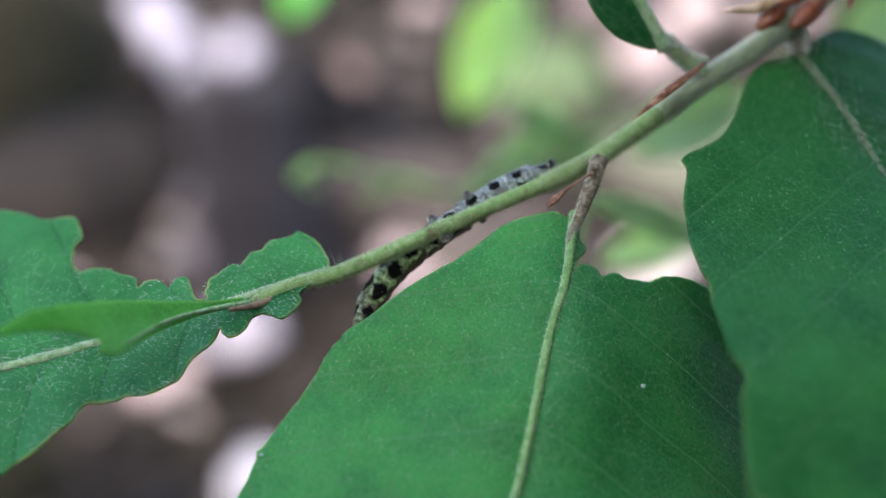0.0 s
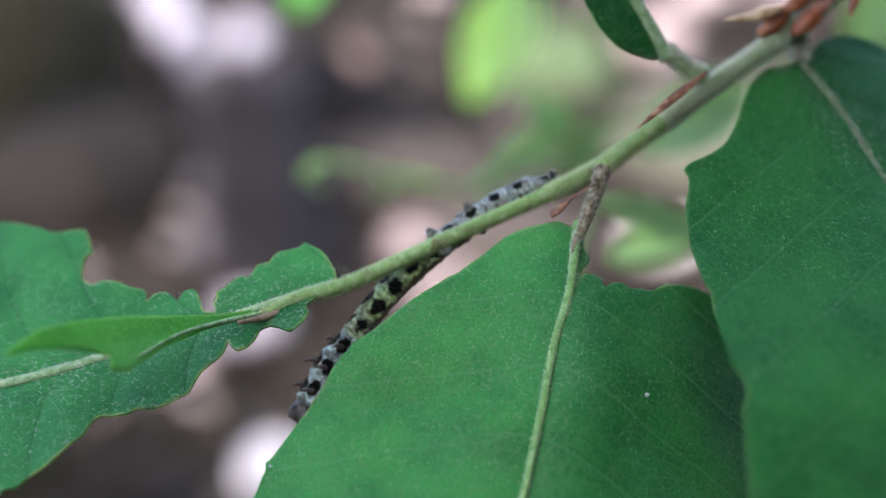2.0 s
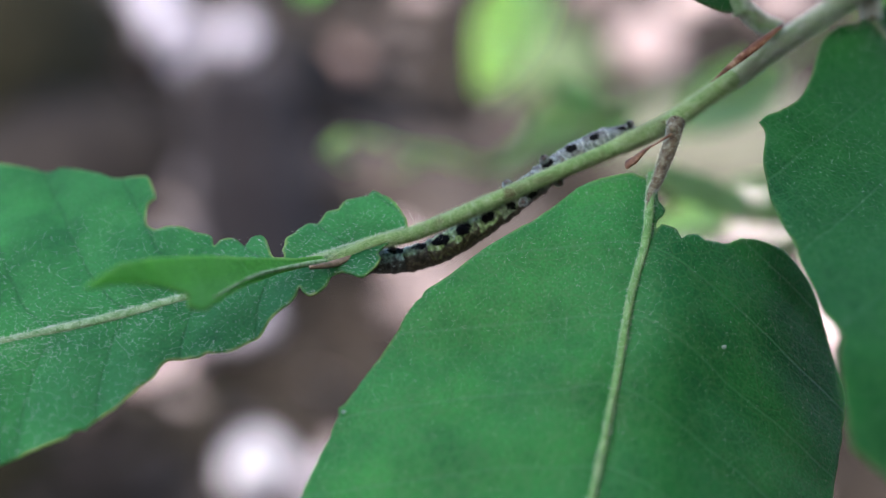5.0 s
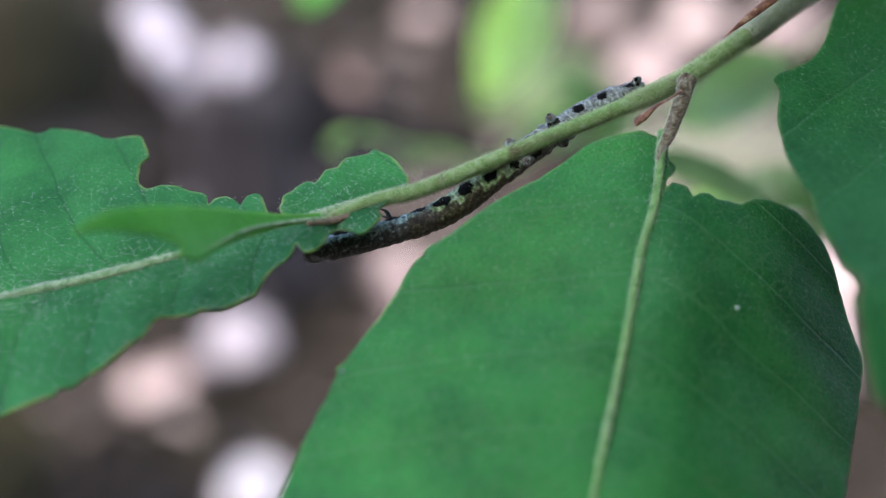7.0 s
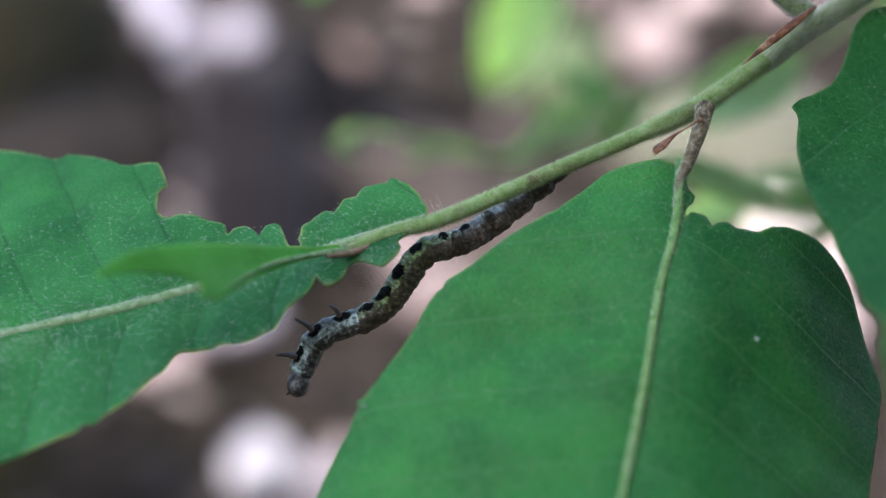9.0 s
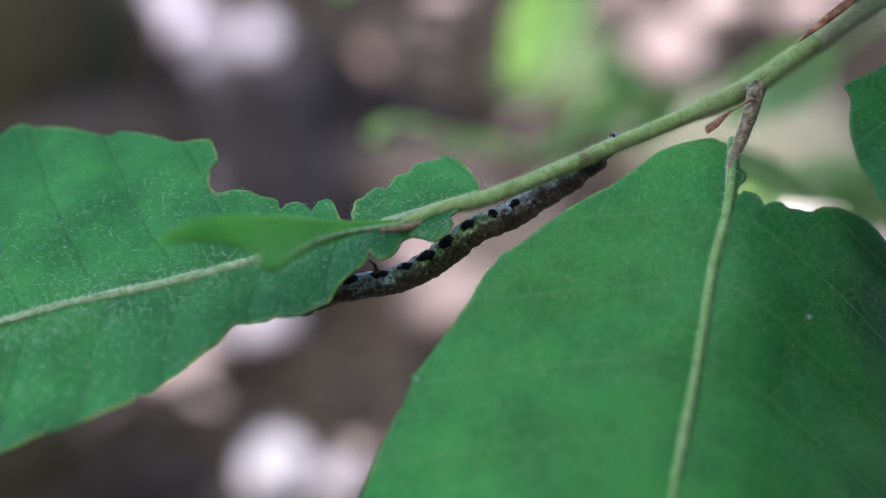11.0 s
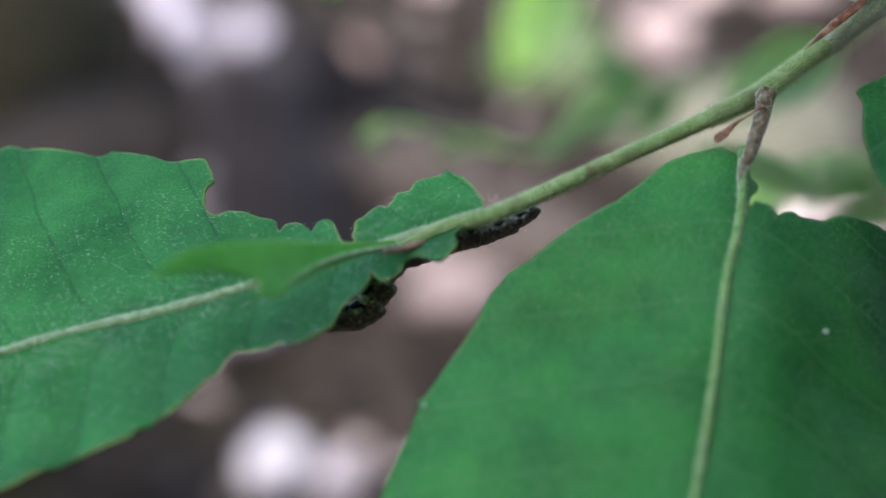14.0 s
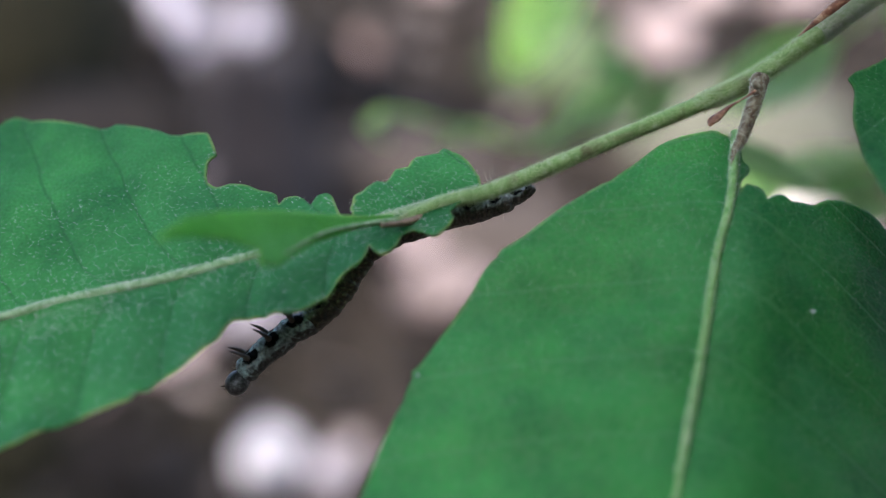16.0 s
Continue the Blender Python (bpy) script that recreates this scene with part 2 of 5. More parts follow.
def blade(name, axes, outline, material, parent, label="", minus=None, plus=None, pitch=6.2, quilt=0.22, wave=0.5, gap=1.1, sub=6, ragged=0.07, thick=0.22, soft=0.4, rimmed=1.0, slope=0.62, hook=0.0, start=0.0, hang=None):
    """A leaf blade in its own plane: axes are base, along, across and up; outline goes once round it in (along, across)."""
    from mathutils.geometry import delaunay_2d_cdt
    o, e1, e2, up = (Vector(v) for v in axes)
    loop = [Vector((s, w, 0)) for s, w in outline]
    n, ring = len(loop), []
    for i in range(n):
        a, b, c, d = loop[i - 1], loop[i], loop[(i + 1) % n], loop[(i + 2) % n]
        k = max(2, min(sub * 3, int((c - b).length / 0.45)))
        for j in range(k):
            u = j / k
            q = b * (2 * u ** 3 - 3 * u * u + 1) + (c - a) * soft * (u ** 3 - 2 * u * u + u) + c * (-2 * u ** 3 + 3 * u * u) + (d - b) * soft * (u ** 3 - u * u)
            shake = noise.noise(q * 1.3 + o) * ragged * 1.6 + noise.noise(q * 4.1 + o) * ragged
            ring.append((q.x + shake, q.y + shake * (1 if q.y > 0 else -1)))
    ring = [Vector(q) for q in ring]

    def inside(p):
        hit = False
        for a, b in zip(ring, ring[1:] + ring[:1]):
            if (a.y > p[1]) != (b.y > p[1]) and p[0] < (b.x - a.x) * (p[1] - a.y) / (b.y - a.y) + a.x:
                hit = not hit
        return hit

    arr = np.array([tuple(q) for q in ring])
    inner = []
    area = sum(a.x * b.y - b.x * a.y for a, b in zip(ring, ring[1:] + ring[:1]))
    for i, q in enumerate(ring):
        t = ring[(i + 1) % len(ring)] - ring[i - 1]
        nrm = Vector((-t.y, t.x)).normalized() * (0.32 if area > 0 else -0.32)
        p = q + nrm
        if np.hypot(*(arr - np.array(p)).T).min() > 0.2 and inside(p):
            inner.append(p)
    lo, hi = arr.min(0), arr.max(0)
    grid = []
    for i, s in enumerate(np.arange(lo[0], hi[0], gap)):
        for w in np.arange(lo[1] + (i % 2) * gap / 2, hi[1], gap):
            p = (float(s), float(w))
            if np.hypot(*(arr - np.array(p)).T).min() > 0.6 and inside(p):
                grid.append(Vector(p))
    edges = [(i, (i + 1) % len(ring)) for i in range(len(ring))]
    pts, _, tris, origin, _, _ = delaunay_2d_cdt(ring + inner + grid, edges, [], 1, 1e-5)
    data = bpy.data.meshes.new(name)
    places, rims = [], []
    for p, orig in zip(pts, origin):
        s, w = p
        x, z = curled(w, minus if w < 0 else plus)
        v = (s - slope * abs(w) - hook * (1 - math.exp(-abs(w) / 4)) - start) / pitch
        rise = quilt * (abs(math.sin(math.pi * v)) - 0.5) * min(1.0, abs(w) / 4) - 0.25 * math.exp(-(w / 0.9) ** 2)
        rise += wave * noise.noise(Vector((s, w, 3)) * 0.09 + o)
        places.append(hung(o + e1 * s + e2 * x + up * (z + rise), s, hang) * MM)
        rims.append(rimmed if orig and min(orig) < len(ring) else 0.0)
    want = e1.cross(e2).dot(up) > 0
    faces = []
    for a, b, c in tris:
        ccw = (pts[b] - pts[a]).cross(pts[c] - pts[a]) > 0
        faces.append((a, b, c) if ccw == want else (a, c, b))
    data.from_pydata(places, [], faces)
    data.attributes.new("rim", "FLOAT", "POINT").data.foreach_set("value", rims)
    uv = data.uv_layers.new(name="UVMap")
    for lp in data.loops:
        uv.data[lp.index].uv = (pts[lp.vertex_index].x * 0.01, pts[lp.vertex_index].y * 0.01)
    data.materials.append(material)
    data.shade_smooth()
    ob = new(name, data)
    ob.parent = parent
    solid = ob.modifiers.new("thickness", "SOLIDIFY")
    solid.thickness, solid.offset = thick * MM, -1.0
    return tagged(ob, label)


def on_blade(axes, s, w, lift=0.0, minus=None, plus=None, hang=None):
    o, e1, e2, up = (Vector(v) for v in axes)
    x, z = curled(w, minus if w < 0 else plus)
    return hung(o + e1 * s + e2 * x + up * (z + lift), s, hang)


# ---- ground ----
def hill(x, y):
    """A hollow way: a wooded bank rises ahead of the path and another behind it."""
    z = 0.35 * max(y - 1.2, 0.0) + 0.75 * max(-1.3 - y, 0.0)
    if z > 5.0:
        z = 5.0 + 2.0 * (1 - math.exp(-(z - 5.0) / 2.0))
    return z + 0.02 * noise.noise(Vector((x * 2.1, y * 2.1, 0))) * min(1.0, max(0.0, 6 - abs(y - 4)))


SOIL = mottled("forest_floor", [(0.3, (0.007, 0.0055, 0.004)), (0.5, (0.020, 0.0155, 0.012)), (0.7, (0.048, 0.038, 0.031))], 9.0, 0.9, 0.15, 0.01, 0.8, (1.6, (0.012, 0.0095, 0.0062), 0.45, 0.6))
bm = bmesh.new()
stretch = np.concatenate([-np.geomspace(400, 7, 14), np.linspace(-6, 8, 90), np.geomspace(9, 400, 14)])
rows_of = [[bm.verts.new((x, y, hill(x, y))) for x in stretch] for y in stretch]
for r0, r1 in zip(rows_of, rows_of[1:]):
    for a, b, c, d in zip(r0, r0[1:], r1[1:], r1):
        bm.faces.new((a, b, c, d))
tagged(linked("ground", bm, SOIL, None), "brown forest floor bank with leaf litter", "ground", kind="structure")

LITTER, nodes, links, bsdf = shader("dry_leaf", 0.6, 0.3)
island = nodes.new("ShaderNodeNewGeometry").outputs["Random Per Island"]
# the few palest leaves stand in for small sun flecks
dry = ramp(nodes, links, island, [(0.0, (0.009, 0.007, 0.005)), (0.6, (0.028, 0.021, 0.0165)), (0.84, (0.075, 0.058, 0.048)), (0.97, (0.42, 0.35, 0.34))]).outputs[0]
crumb = noise_node(nodes, links, 60, nodes.new("ShaderNodeTexCoord").outputs["Object"])
links.new(blend(nodes, links, 0.6, dry, ramp(nodes, links, crumb.outputs[0], [(0.3, (0.5, 0.5, 0.5)), (0.7, (1, 1, 1))]).outputs[0], "MULTIPLY"), bsdf.inputs["Base Color"])
rng = random.Random(4)
verts, faces = [], []
for k in range(9000):
    near = k < 2600
    x, y = (rng.uniform(-1.9, 1.9), rng.uniform(1.7, 5.6)) if near else (rng.gauss(0, 2.6), rng.gauss(2.5, 3.2))
    if not near and abs(x) < 1.9 and 1.7 < y < 5.6:
        continue
    ln, wd, turn, tip = rng.uniform(0.025, 0.045), rng.uniform(0.014, 0.024), rng.uniform(0, 6.28), rng.uniform(-0.5, 0.5)
    m = Matrix.Translation((x, y, hill(x, y) + 0.006 + rng.random() * 0.012)) @ Euler((0.34 + rng.uniform(-0.4, 0.4), tip, turn)).to_matrix().to_4x4()
    k = len(verts)
    verts += [m @ Vector(v) for v in ((-ln, 0, 0.004), (-ln * 0.4, -wd, 0.006), (ln * 0.4, -wd * 0.8, 0.005), (ln, 0, 0.008), (ln * 0.4, wd * 0.8, 0.007), (-ln * 0.4, wd, 0.004), (0, 0, 0))]
    faces += [(k + a, k + b, k + 6) for a, b in ((0, 1), (1, 2), (2, 3), (3, 4), (4, 5), (5, 0))]
data = bpy.data.meshes.new("leaf_litter")
data.from_pydata(verts, [], faces)
data.materials.append(LITTER)
tagged(new("leaf_litter", data), "scattered dry brown leaves on the bank", "leaf litter", kind="stuff")


# ---- unseen trees overhead, added to shade the twig and the bank ----
CROWN = leaf_material("crown_leaf", (0.03, 0.12, 0.03), (0.06, 0.20, 0.05), 0.3, 0.0)


BEECH_BARK = mottled("beech_bark", [(0.3, (0.10, 0.10, 0.085)), (0.55, (0.19, 0.185, 0.165)), (0.75, (0.30, 0.30, 0.27))], 14, 0.8, 0.2, 0.004)


def foliage(centre, wide, high, count, rng):
    """A loose clump of separate leaves."""
    verts, faces = [], []
    for _ in range(count):
        a, r = rng.uniform(0, 6.283), wide * math.sqrt(rng.random())
        c = Vector(centre) + Vector((r * math.cos(a), r * math.sin(a), rng.uniform(-high, high)))
        m = Matrix.Translation(c) @ Euler((rng.uniform(-0.7, 0.7), rng.uniform(-0.7, 0.7), rng.uniform(0, 6.28))).to_matrix().to_4x4()
        k = len(verts)
        verts += [m @ Vector(v) for v in ((-0.04, 0, 0), (-0.015, -0.024, 0.004), (0.02, -0.02, 0.004), (0.045, 0, 0), (0.02, 0.02, 0.004), (-0.015, 0.024, 0.004))]
        faces.append(tuple(range(k, k + 6)))
    data = bpy.data.meshes.new("crown")
    data.from_pydata(verts, [], faces)
    data.uv_layers.new(name="UVMap")
    data.materials.append(CROWN)
    return data


def beech(label, x, y, height, girth, clumps, seed):
    """An unseen shade tree: tapered trunk, a limb to each clump of foliage: centre, reach across, reach up, leaves."""
    rng = random.Random(seed)
    tree = tagged(new("unseen_shade_tree"), label, "tree")
    foot = Vector((x, y, hill(x, y) - 0.05))
    top = foot + Vector((0.05, 0.08, height))
    stem = [foot, foot.lerp(top, 0.35) + Vector((0.02, -0.02, 0)), foot.lerp(top, 0.7), top]
    part("trunk", tube(bmesh.new(), [p / MM for p in stem], (girth * 1.3 / MM, girth / MM, girth * 0.7 / MM, girth * 0.3 / MM), 6, 16, 0.06), BEECH_BARK, tree)
    for centre, wide, high, count in clumps:
        end = Vector(centre)
        fork = foot.lerp(top, min(0.92, max(0.3, (end.z - 0.35 - foot.z) / height)))
        bow = fork.lerp(end, 0.5) + Vector((0, 0, 0.06))
        part("limb", tube(bmesh.new(), [p / MM for p in (fork, bow, end)], (girth * 300, girth * 200, girth * 60), 6, 8, 0.08), BEECH_BARK, tree)
        ob = new("crown", foliage(centre, wide, high, count, rng))
        ob.parent = tree
        tagged(ob, kind="stuff")
    return tree


# clumps sit where they block sun and sky from chosen patches
beech("unseen grey-barked beech added to shade twig and bank", -1.5, -1.25, 3.9, 0.085,
      [((-0.38, -0.55, 2.1), 0.34, 0.12, 900), ((-1.80, 0.25, 4.1), 0.14, 0.12, 110), ((-1.64, 0.86, 4.16), 0.20, 0.15, 330),
       ((-2.35, 0.95, 4.3), 0.30, 0.2, 600), ((-2.0, -0.4, 3.7), 0.22, 0.15, 380)], 21)
beech("unseen young beech with leafy boughs added to shade the leaves", 0.95, -0.45, 2.1, 0.04,
      [((0.85, -0.15, 1.75), 0.42, 0.5, 1300), ((0.8, -0.5, 1.1), 0.4, 0.3, 500), ((0.5, -0.28, 1.5), 0.28, 0.32, 900),
       ((0.17, 0.05, 1.2), 0.07, 0.08, 170), ((0.095, 0.12, 1.27), 0.06, 0.025, 120)], 22)


# ---- stones as stand-ins for sun flecks, and clumps on the bank, far out of focus ----
# pale colours carry the sunlight of flecks on the litter
PALE = mottled("pale_fleck", [(0.3, (0.32, 0.30, 0.35)), (0.6, (0.385, 0.36, 0.42)), (0.8, (0.445, 0.42, 0.48))], 12, 0.8, 0.2, 0.004)
WHITE = mottled("white_fleck", [(0.3, (0.47, 0.435, 0.45)), (0.6, (0.54, 0.50, 0.515)), (0.8, (0.60, 0.56, 0.575))], 12, 0.8, 0.2, 0.004)
LILAC = mottled("lilac_fleck", [(0.3, (0.21, 0.19, 0.212)), (0.6, (0.28, 0.253, 0.282)), (0.8, (0.35, 0.322, 0.352))], 12, 0.8, 0.2, 0.004)
ROSE = mottled("rose_fleck", [(0.3, (0.13, 0.10, 0.094)), (0.6, (0.195, 0.152, 0.146)), (0.8, (0.27, 0.215, 0.21))], 12, 0.8, 0.2, 0.004)
PINK = mottled("pink_fleck", [(0.3, (0.42, 0.325, 0.315)), (0.6, (0.54, 0.425, 0.41)), (0.8, (0.62, 0.51, 0.495))], 12, 0.8, 0.2, 0.004)
CREAM = mottled("cream_fleck", [(0.3, (0.58, 0.51, 0.47)), (0.6, (0.68, 0.61, 0.57)), (0.8, (0.76, 0.70, 0.66))], 12, 0.8, 0.2, 0.004)
HAZE = mottled("lilac_grey_fleck", [(0.3, (0.16, 0.143, 0.158)), (0.6, (0.22, 0.198, 0.218)), (0.8, (0.29, 0.265, 0.288))], 12, 0.8, 0.2, 0.004)
BLUSH = mottled("blush_fleck", [(0.3, (0.28, 0.215, 0.21)), (0.6, (0.37, 0.287, 0.278)), (0.8, (0.45, 0.36, 0.35))], 12, 0.8, 0.2, 0.004)
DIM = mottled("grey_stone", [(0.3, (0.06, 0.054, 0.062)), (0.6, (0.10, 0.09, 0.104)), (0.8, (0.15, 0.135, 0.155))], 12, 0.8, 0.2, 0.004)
RUST = mottled("brown_fleck", [(0.3, (0.135, 0.092, 0.083)), (0.6, (0.18, 0.125, 0.113)), (0.8, (0.225, 0.16, 0.146))], 12, 0.8, 0.2, 0.004)
ROT = mottled("rotten_wood", [(0.3, (0.028, 0.0242, 0.0245)), (0.6, (0.062, 0.054, 0.056)), (0.8, (0.082, 0.073, 0.076))], 18, 0.85, 0.15, 0.006)


def stone(x, y, wide, high, material, label, lift=0.3):
    bm = bmesh.new()
    bmesh.ops.create_icosphere(bm, subdivisions=3, radius=1.0)
    seed = Vector((x * 3, y * 3, 0))
    for v in bm.verts:
        q = v.co.copy()
        v.co *= 1 + 0.22 * noise.noise(q * 1.4 + seed) + 0.07 * noise.noise(q * 4 + seed)
        v.co.x *= wide / 2
        v.co.y *= high / 2 * 1.1
        v.co.z *= high / 2 * 0.75
    ob = linked("stone", bm, material, None)
    ob.matrix_world = pose(x, y, hill(x, y) + high * (0.375 - lift) + 0.02, 19, 0, 0)
    return tagged(ob, label, "stone", "stones on the bank")


# each coloured stone takes the place of a sun fleck
WHITE_FLECK, PINK_FLECK = "pale lilac-white stone as a sun fleck on the bank", "pale pink stone as a sun fleck on the bank"
GREY_STONE, BROWN_FLECK = "grey stone among leaf litter", "reddish-brown stone as a sun fleck in the litter"
LILAC_FLECK = "lilac-grey stone as a sun fleck on the bank"
DULL_FLECK, CREAM_FLECK = "dull rose-grey stone as a sun fleck on the bank", "cream-coloured stone as a sun fleck on the bank"
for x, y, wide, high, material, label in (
    (-0.779, 4.153, 0.12, 0.15, PALE, WHITE_FLECK),
    (-0.690, 3.923, 0.14, 0.15, PALE, WHITE_FLECK),
    (-0.600, 3.725, 0.11, 0.10, PALE, WHITE_FLECK),
    (-0.517, 3.978, 0.07, 0.07, HAZE, LILAC_FLECK),
    (-0.500, 3.86, 0.11, 0.12, PALE, LILAC_FLECK),
    (-0.607, 3.869, 0.07, 0.10, LILAC, LILAC_FLECK),
    (-0.221, 3.692, 0.10, 0.11, RUST, BROWN_FLECK),
    (0.506, 3.816, 0.17, 0.18, BLUSH, PINK_FLECK),
    (0.675, 4.153, 0.16, 0.13, PINK, PINK_FLECK),
    (0.90, 4.12, 0.20, 0.14, BLUSH, PINK_FLECK),
    (0.433, 4.215, 0.20, 0.13, ROSE, DULL_FLECK),
    (-0.047, 4.215, 0.11, 0.07, BLUSH, PINK_FLECK),
    (-0.490, 2.500, 0.08, 0.08, BLUSH, PINK_FLECK),
    (-0.440, 2.540, 0.07, 0.08, BLUSH, PINK_FLECK),
    (-0.350, 2.640, 0.13, 0.13, LILAC, LILAC_FLECK),
    (-0.280, 2.251, 0.10, 0.12, WHITE, WHITE_FLECK),
    (-0.184, 2.231, 0.08, 0.07, LILAC, LILAC_FLECK),
    (-0.082, 2.880, 0.11, 0.10, BLUSH, PINK_FLECK),
    (-0.006, 2.677, 0.20, 0.15, ROSE, DULL_FLECK),
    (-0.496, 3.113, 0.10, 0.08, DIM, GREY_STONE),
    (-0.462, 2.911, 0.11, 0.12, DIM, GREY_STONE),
    (0.402, 2.90, 0.15, 0.10, CREAM, CREAM_FLECK),
    (0.625, 3.02, 0.22, 0.09, CREAM, CREAM_FLECK),
    (0.745, 2.86, 0.10, 0.12, PINK, PINK_FLECK),
    (0.665, 2.624, 0.11, 0.18, PINK, PINK_FLECK),
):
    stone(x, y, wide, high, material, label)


def stump(x, y, wide, high):
    bm = bmesh.new()
    bmesh.ops.create_cone(bm, cap_ends=True, segments=40, radius1=wide * 0.56, radius2=wide * 0.44, depth=high)
    bmesh.ops.subdivide_edges(bm, edges=[e for e in bm.edges if abs(e.verts[0].co.z - e.verts[1].co.z) > high / 2], cuts=10)
    for v in bm.verts:
        a = math.atan2(v.co.y, v.co.x)
        grow = 1 + 0.12 * noise.noise(Vector((math.cos(a) * 2.5, math.sin(a) * 2.5, v.co.z * 3))) + 0.04 * math.sin(a * 9)
        v.co.x, v.co.y = v.co.x * grow, v.co.y * grow
        if v.co.z > high * 0.45:
            v.co.z += 0.05 * noise.noise(Vector((a * 2, 5, 1)))
    ob = linked("tree_stump", bm, ROT, None)
    ob.matrix_world = pose(x, y, hill(x, y) + high * 0.30, 6, -4, 0)
    return tagged(ob, "dark rotten tree stump on the forest bank", "tree stump")


stump(-0.365, 2.90, 0.22, 0.46)
MOSS = mottled("moss", [(0.38, (0.032, 0.052, 0.020)), (0.52, (0.085, 0.120, 0.058)), (0.66, (0.17, 0.21, 0.125))], 8, 0.9, 0.1, 0.006)
DUST = mottled("dusty_earth", [(0.3, (0.080, 0.080, 0.060)), (0.6, (0.12, 0.12, 0.092)), (0.8, (0.165, 0.164, 0.130))], 14, 0.9, 0.1, 0.006)
# brown raised above the soil to stand in for lit litter
LIT_LITTER = mottled("lit_litter", [(0.3, (0.040, 0.033, 0.029)), (0.6, (0.068, 0.056, 0.050)), (0.8, (0.105, 0.088, 0.079))], 14, 0.9, 0.1, 0.006)
# two near-black colours that put the bank's shade into added mounds
SHADE_EARTH = mottled("shade_earth", [(0.3, (0.009, 0.0075, 0.0068)), (0.6, (0.018, 0.015, 0.0135)), (0.8, (0.034, 0.028, 0.025))], 14, 0.9, 0.1, 0.006)
SHADE_BOULDER = mottled("shade_boulder", [(0.3, (0.014, 0.013, 0.006)), (0.6, (0.034, 0.029, 0.015)), (0.8, (0.056, 0.046, 0.028))], 10, 0.9, 0.1, 0.006)
for x, y, wide, high, material, label in (
    (0.62, 3.35, 0.55, 0.40, DUST, "low mound of dusty grey-green earth"),
    (0.24, 3.72, 0.34, 0.34, MOSS, "low mound of grey-green moss"),
    (-0.12, 3.22, 0.46, 0.30, LIT_LITTER, "low brown mound paled like lit litter"),
    (0.10, 2.95, 0.40, 0.26, LIT_LITTER, "low brown mound paled like lit litter"),
    # from here on, dark mounds added where the bank lies in shade
    (-0.34, 3.52, 0.34, 0.50, SHADE_EARTH, "low dark mound standing in for shade on the bank"),
    (-0.78, 3.20, 0.50, 0.50, SHADE_EARTH, "low dark mound standing in for shade on the bank"),
    (-0.18, 3.44, 0.28, 0.30, SHADE_EARTH, "low dark mound standing in for shade on the bank"),
    (-1.02, 3.75, 0.50, 0.85, SHADE_BOULDER, "dark boulder standing in for shade in the litter"),
    (-0.80, 2.35, 0.40, 0.40, SHADE_BOULDER, "dark boulder standing in for shade in the litter"),
    (-0.62, 2.05, 0.36, 0.20, SHADE_BOULDER, "dark boulder standing in for shade in the litter"),
):
    mound = stone(x, y, wide, high, material, label, 0.48)


# ---- leaves of other twigs, out of focus, sunlight put into their pale greens ----
def ovate(long, wide, base=0.0):
    """Outline of a whole beech leaf."""
    right = [(u, math.sin(math.pi * u ** 0.85) ** 0.8) for u in np.linspace(0.03, 0.97, 11)]
    return [(0, 0)] + [(float(u) * long, -float(w) * wide / 2) for u, w in right] + [(long, 0)] + [(float(u) * long, float(w) * wide / 2) for u, w in reversed(right)]


def facing(at, angle, tip_back=0.2, turn=0.0):
    """Axes of a leaf at a place that points along angle in the upright plane and faces the path."""
    along = Vector((math.cos(radians(angle)), tip_back, math.sin(radians(angle)))).normalized()
    up = Vector((math.sin(radians(turn)), -1, 0.35))
    up = (up - along * up.dot(along)).normalized()
    return at, along, up.cross(along), up


def far_twig(label, stem, radii, leaves):
    thing = tagged(new("beech_twig"), label, "twig")
    thing.matrix_world = START
    part("stem", tube(bmesh.new(), stem, radii, 4, 8), STEM, thing)
    for at, angle, long, wide, material, back, turn in leaves:
        axes = facing(at, angle, back, turn)
        leaf = blade("leaf", axes, ovate(long, wide), material, thing, gap=3.0, sub=2, quilt=0.5, wave=1.5, minus=(wide * 0.1, wide * 0.5, 30), plus=(wide * 0.1, wide * 0.5, 30))
        part("midrib", tube(bmesh.new(), [on_blade(axes, s * long, 0, 0.0) for s in (0, 0.5, 0.97)], (0.5, 0.4, 0.15), 4, 6), RIB, leaf)
    return thing


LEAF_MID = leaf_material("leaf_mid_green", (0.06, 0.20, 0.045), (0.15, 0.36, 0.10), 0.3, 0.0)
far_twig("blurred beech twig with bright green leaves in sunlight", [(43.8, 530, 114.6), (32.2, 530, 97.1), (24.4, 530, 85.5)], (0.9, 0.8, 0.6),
         [((27.3, 530, 93.2), 245, 51.4, 24.2, LEAF_SUNLIT, 0.1, 0), ((32.2, 530, 97.1), 56, 21.0, 9.7, LEAF_FAR_LIT, 0.1, 0)])
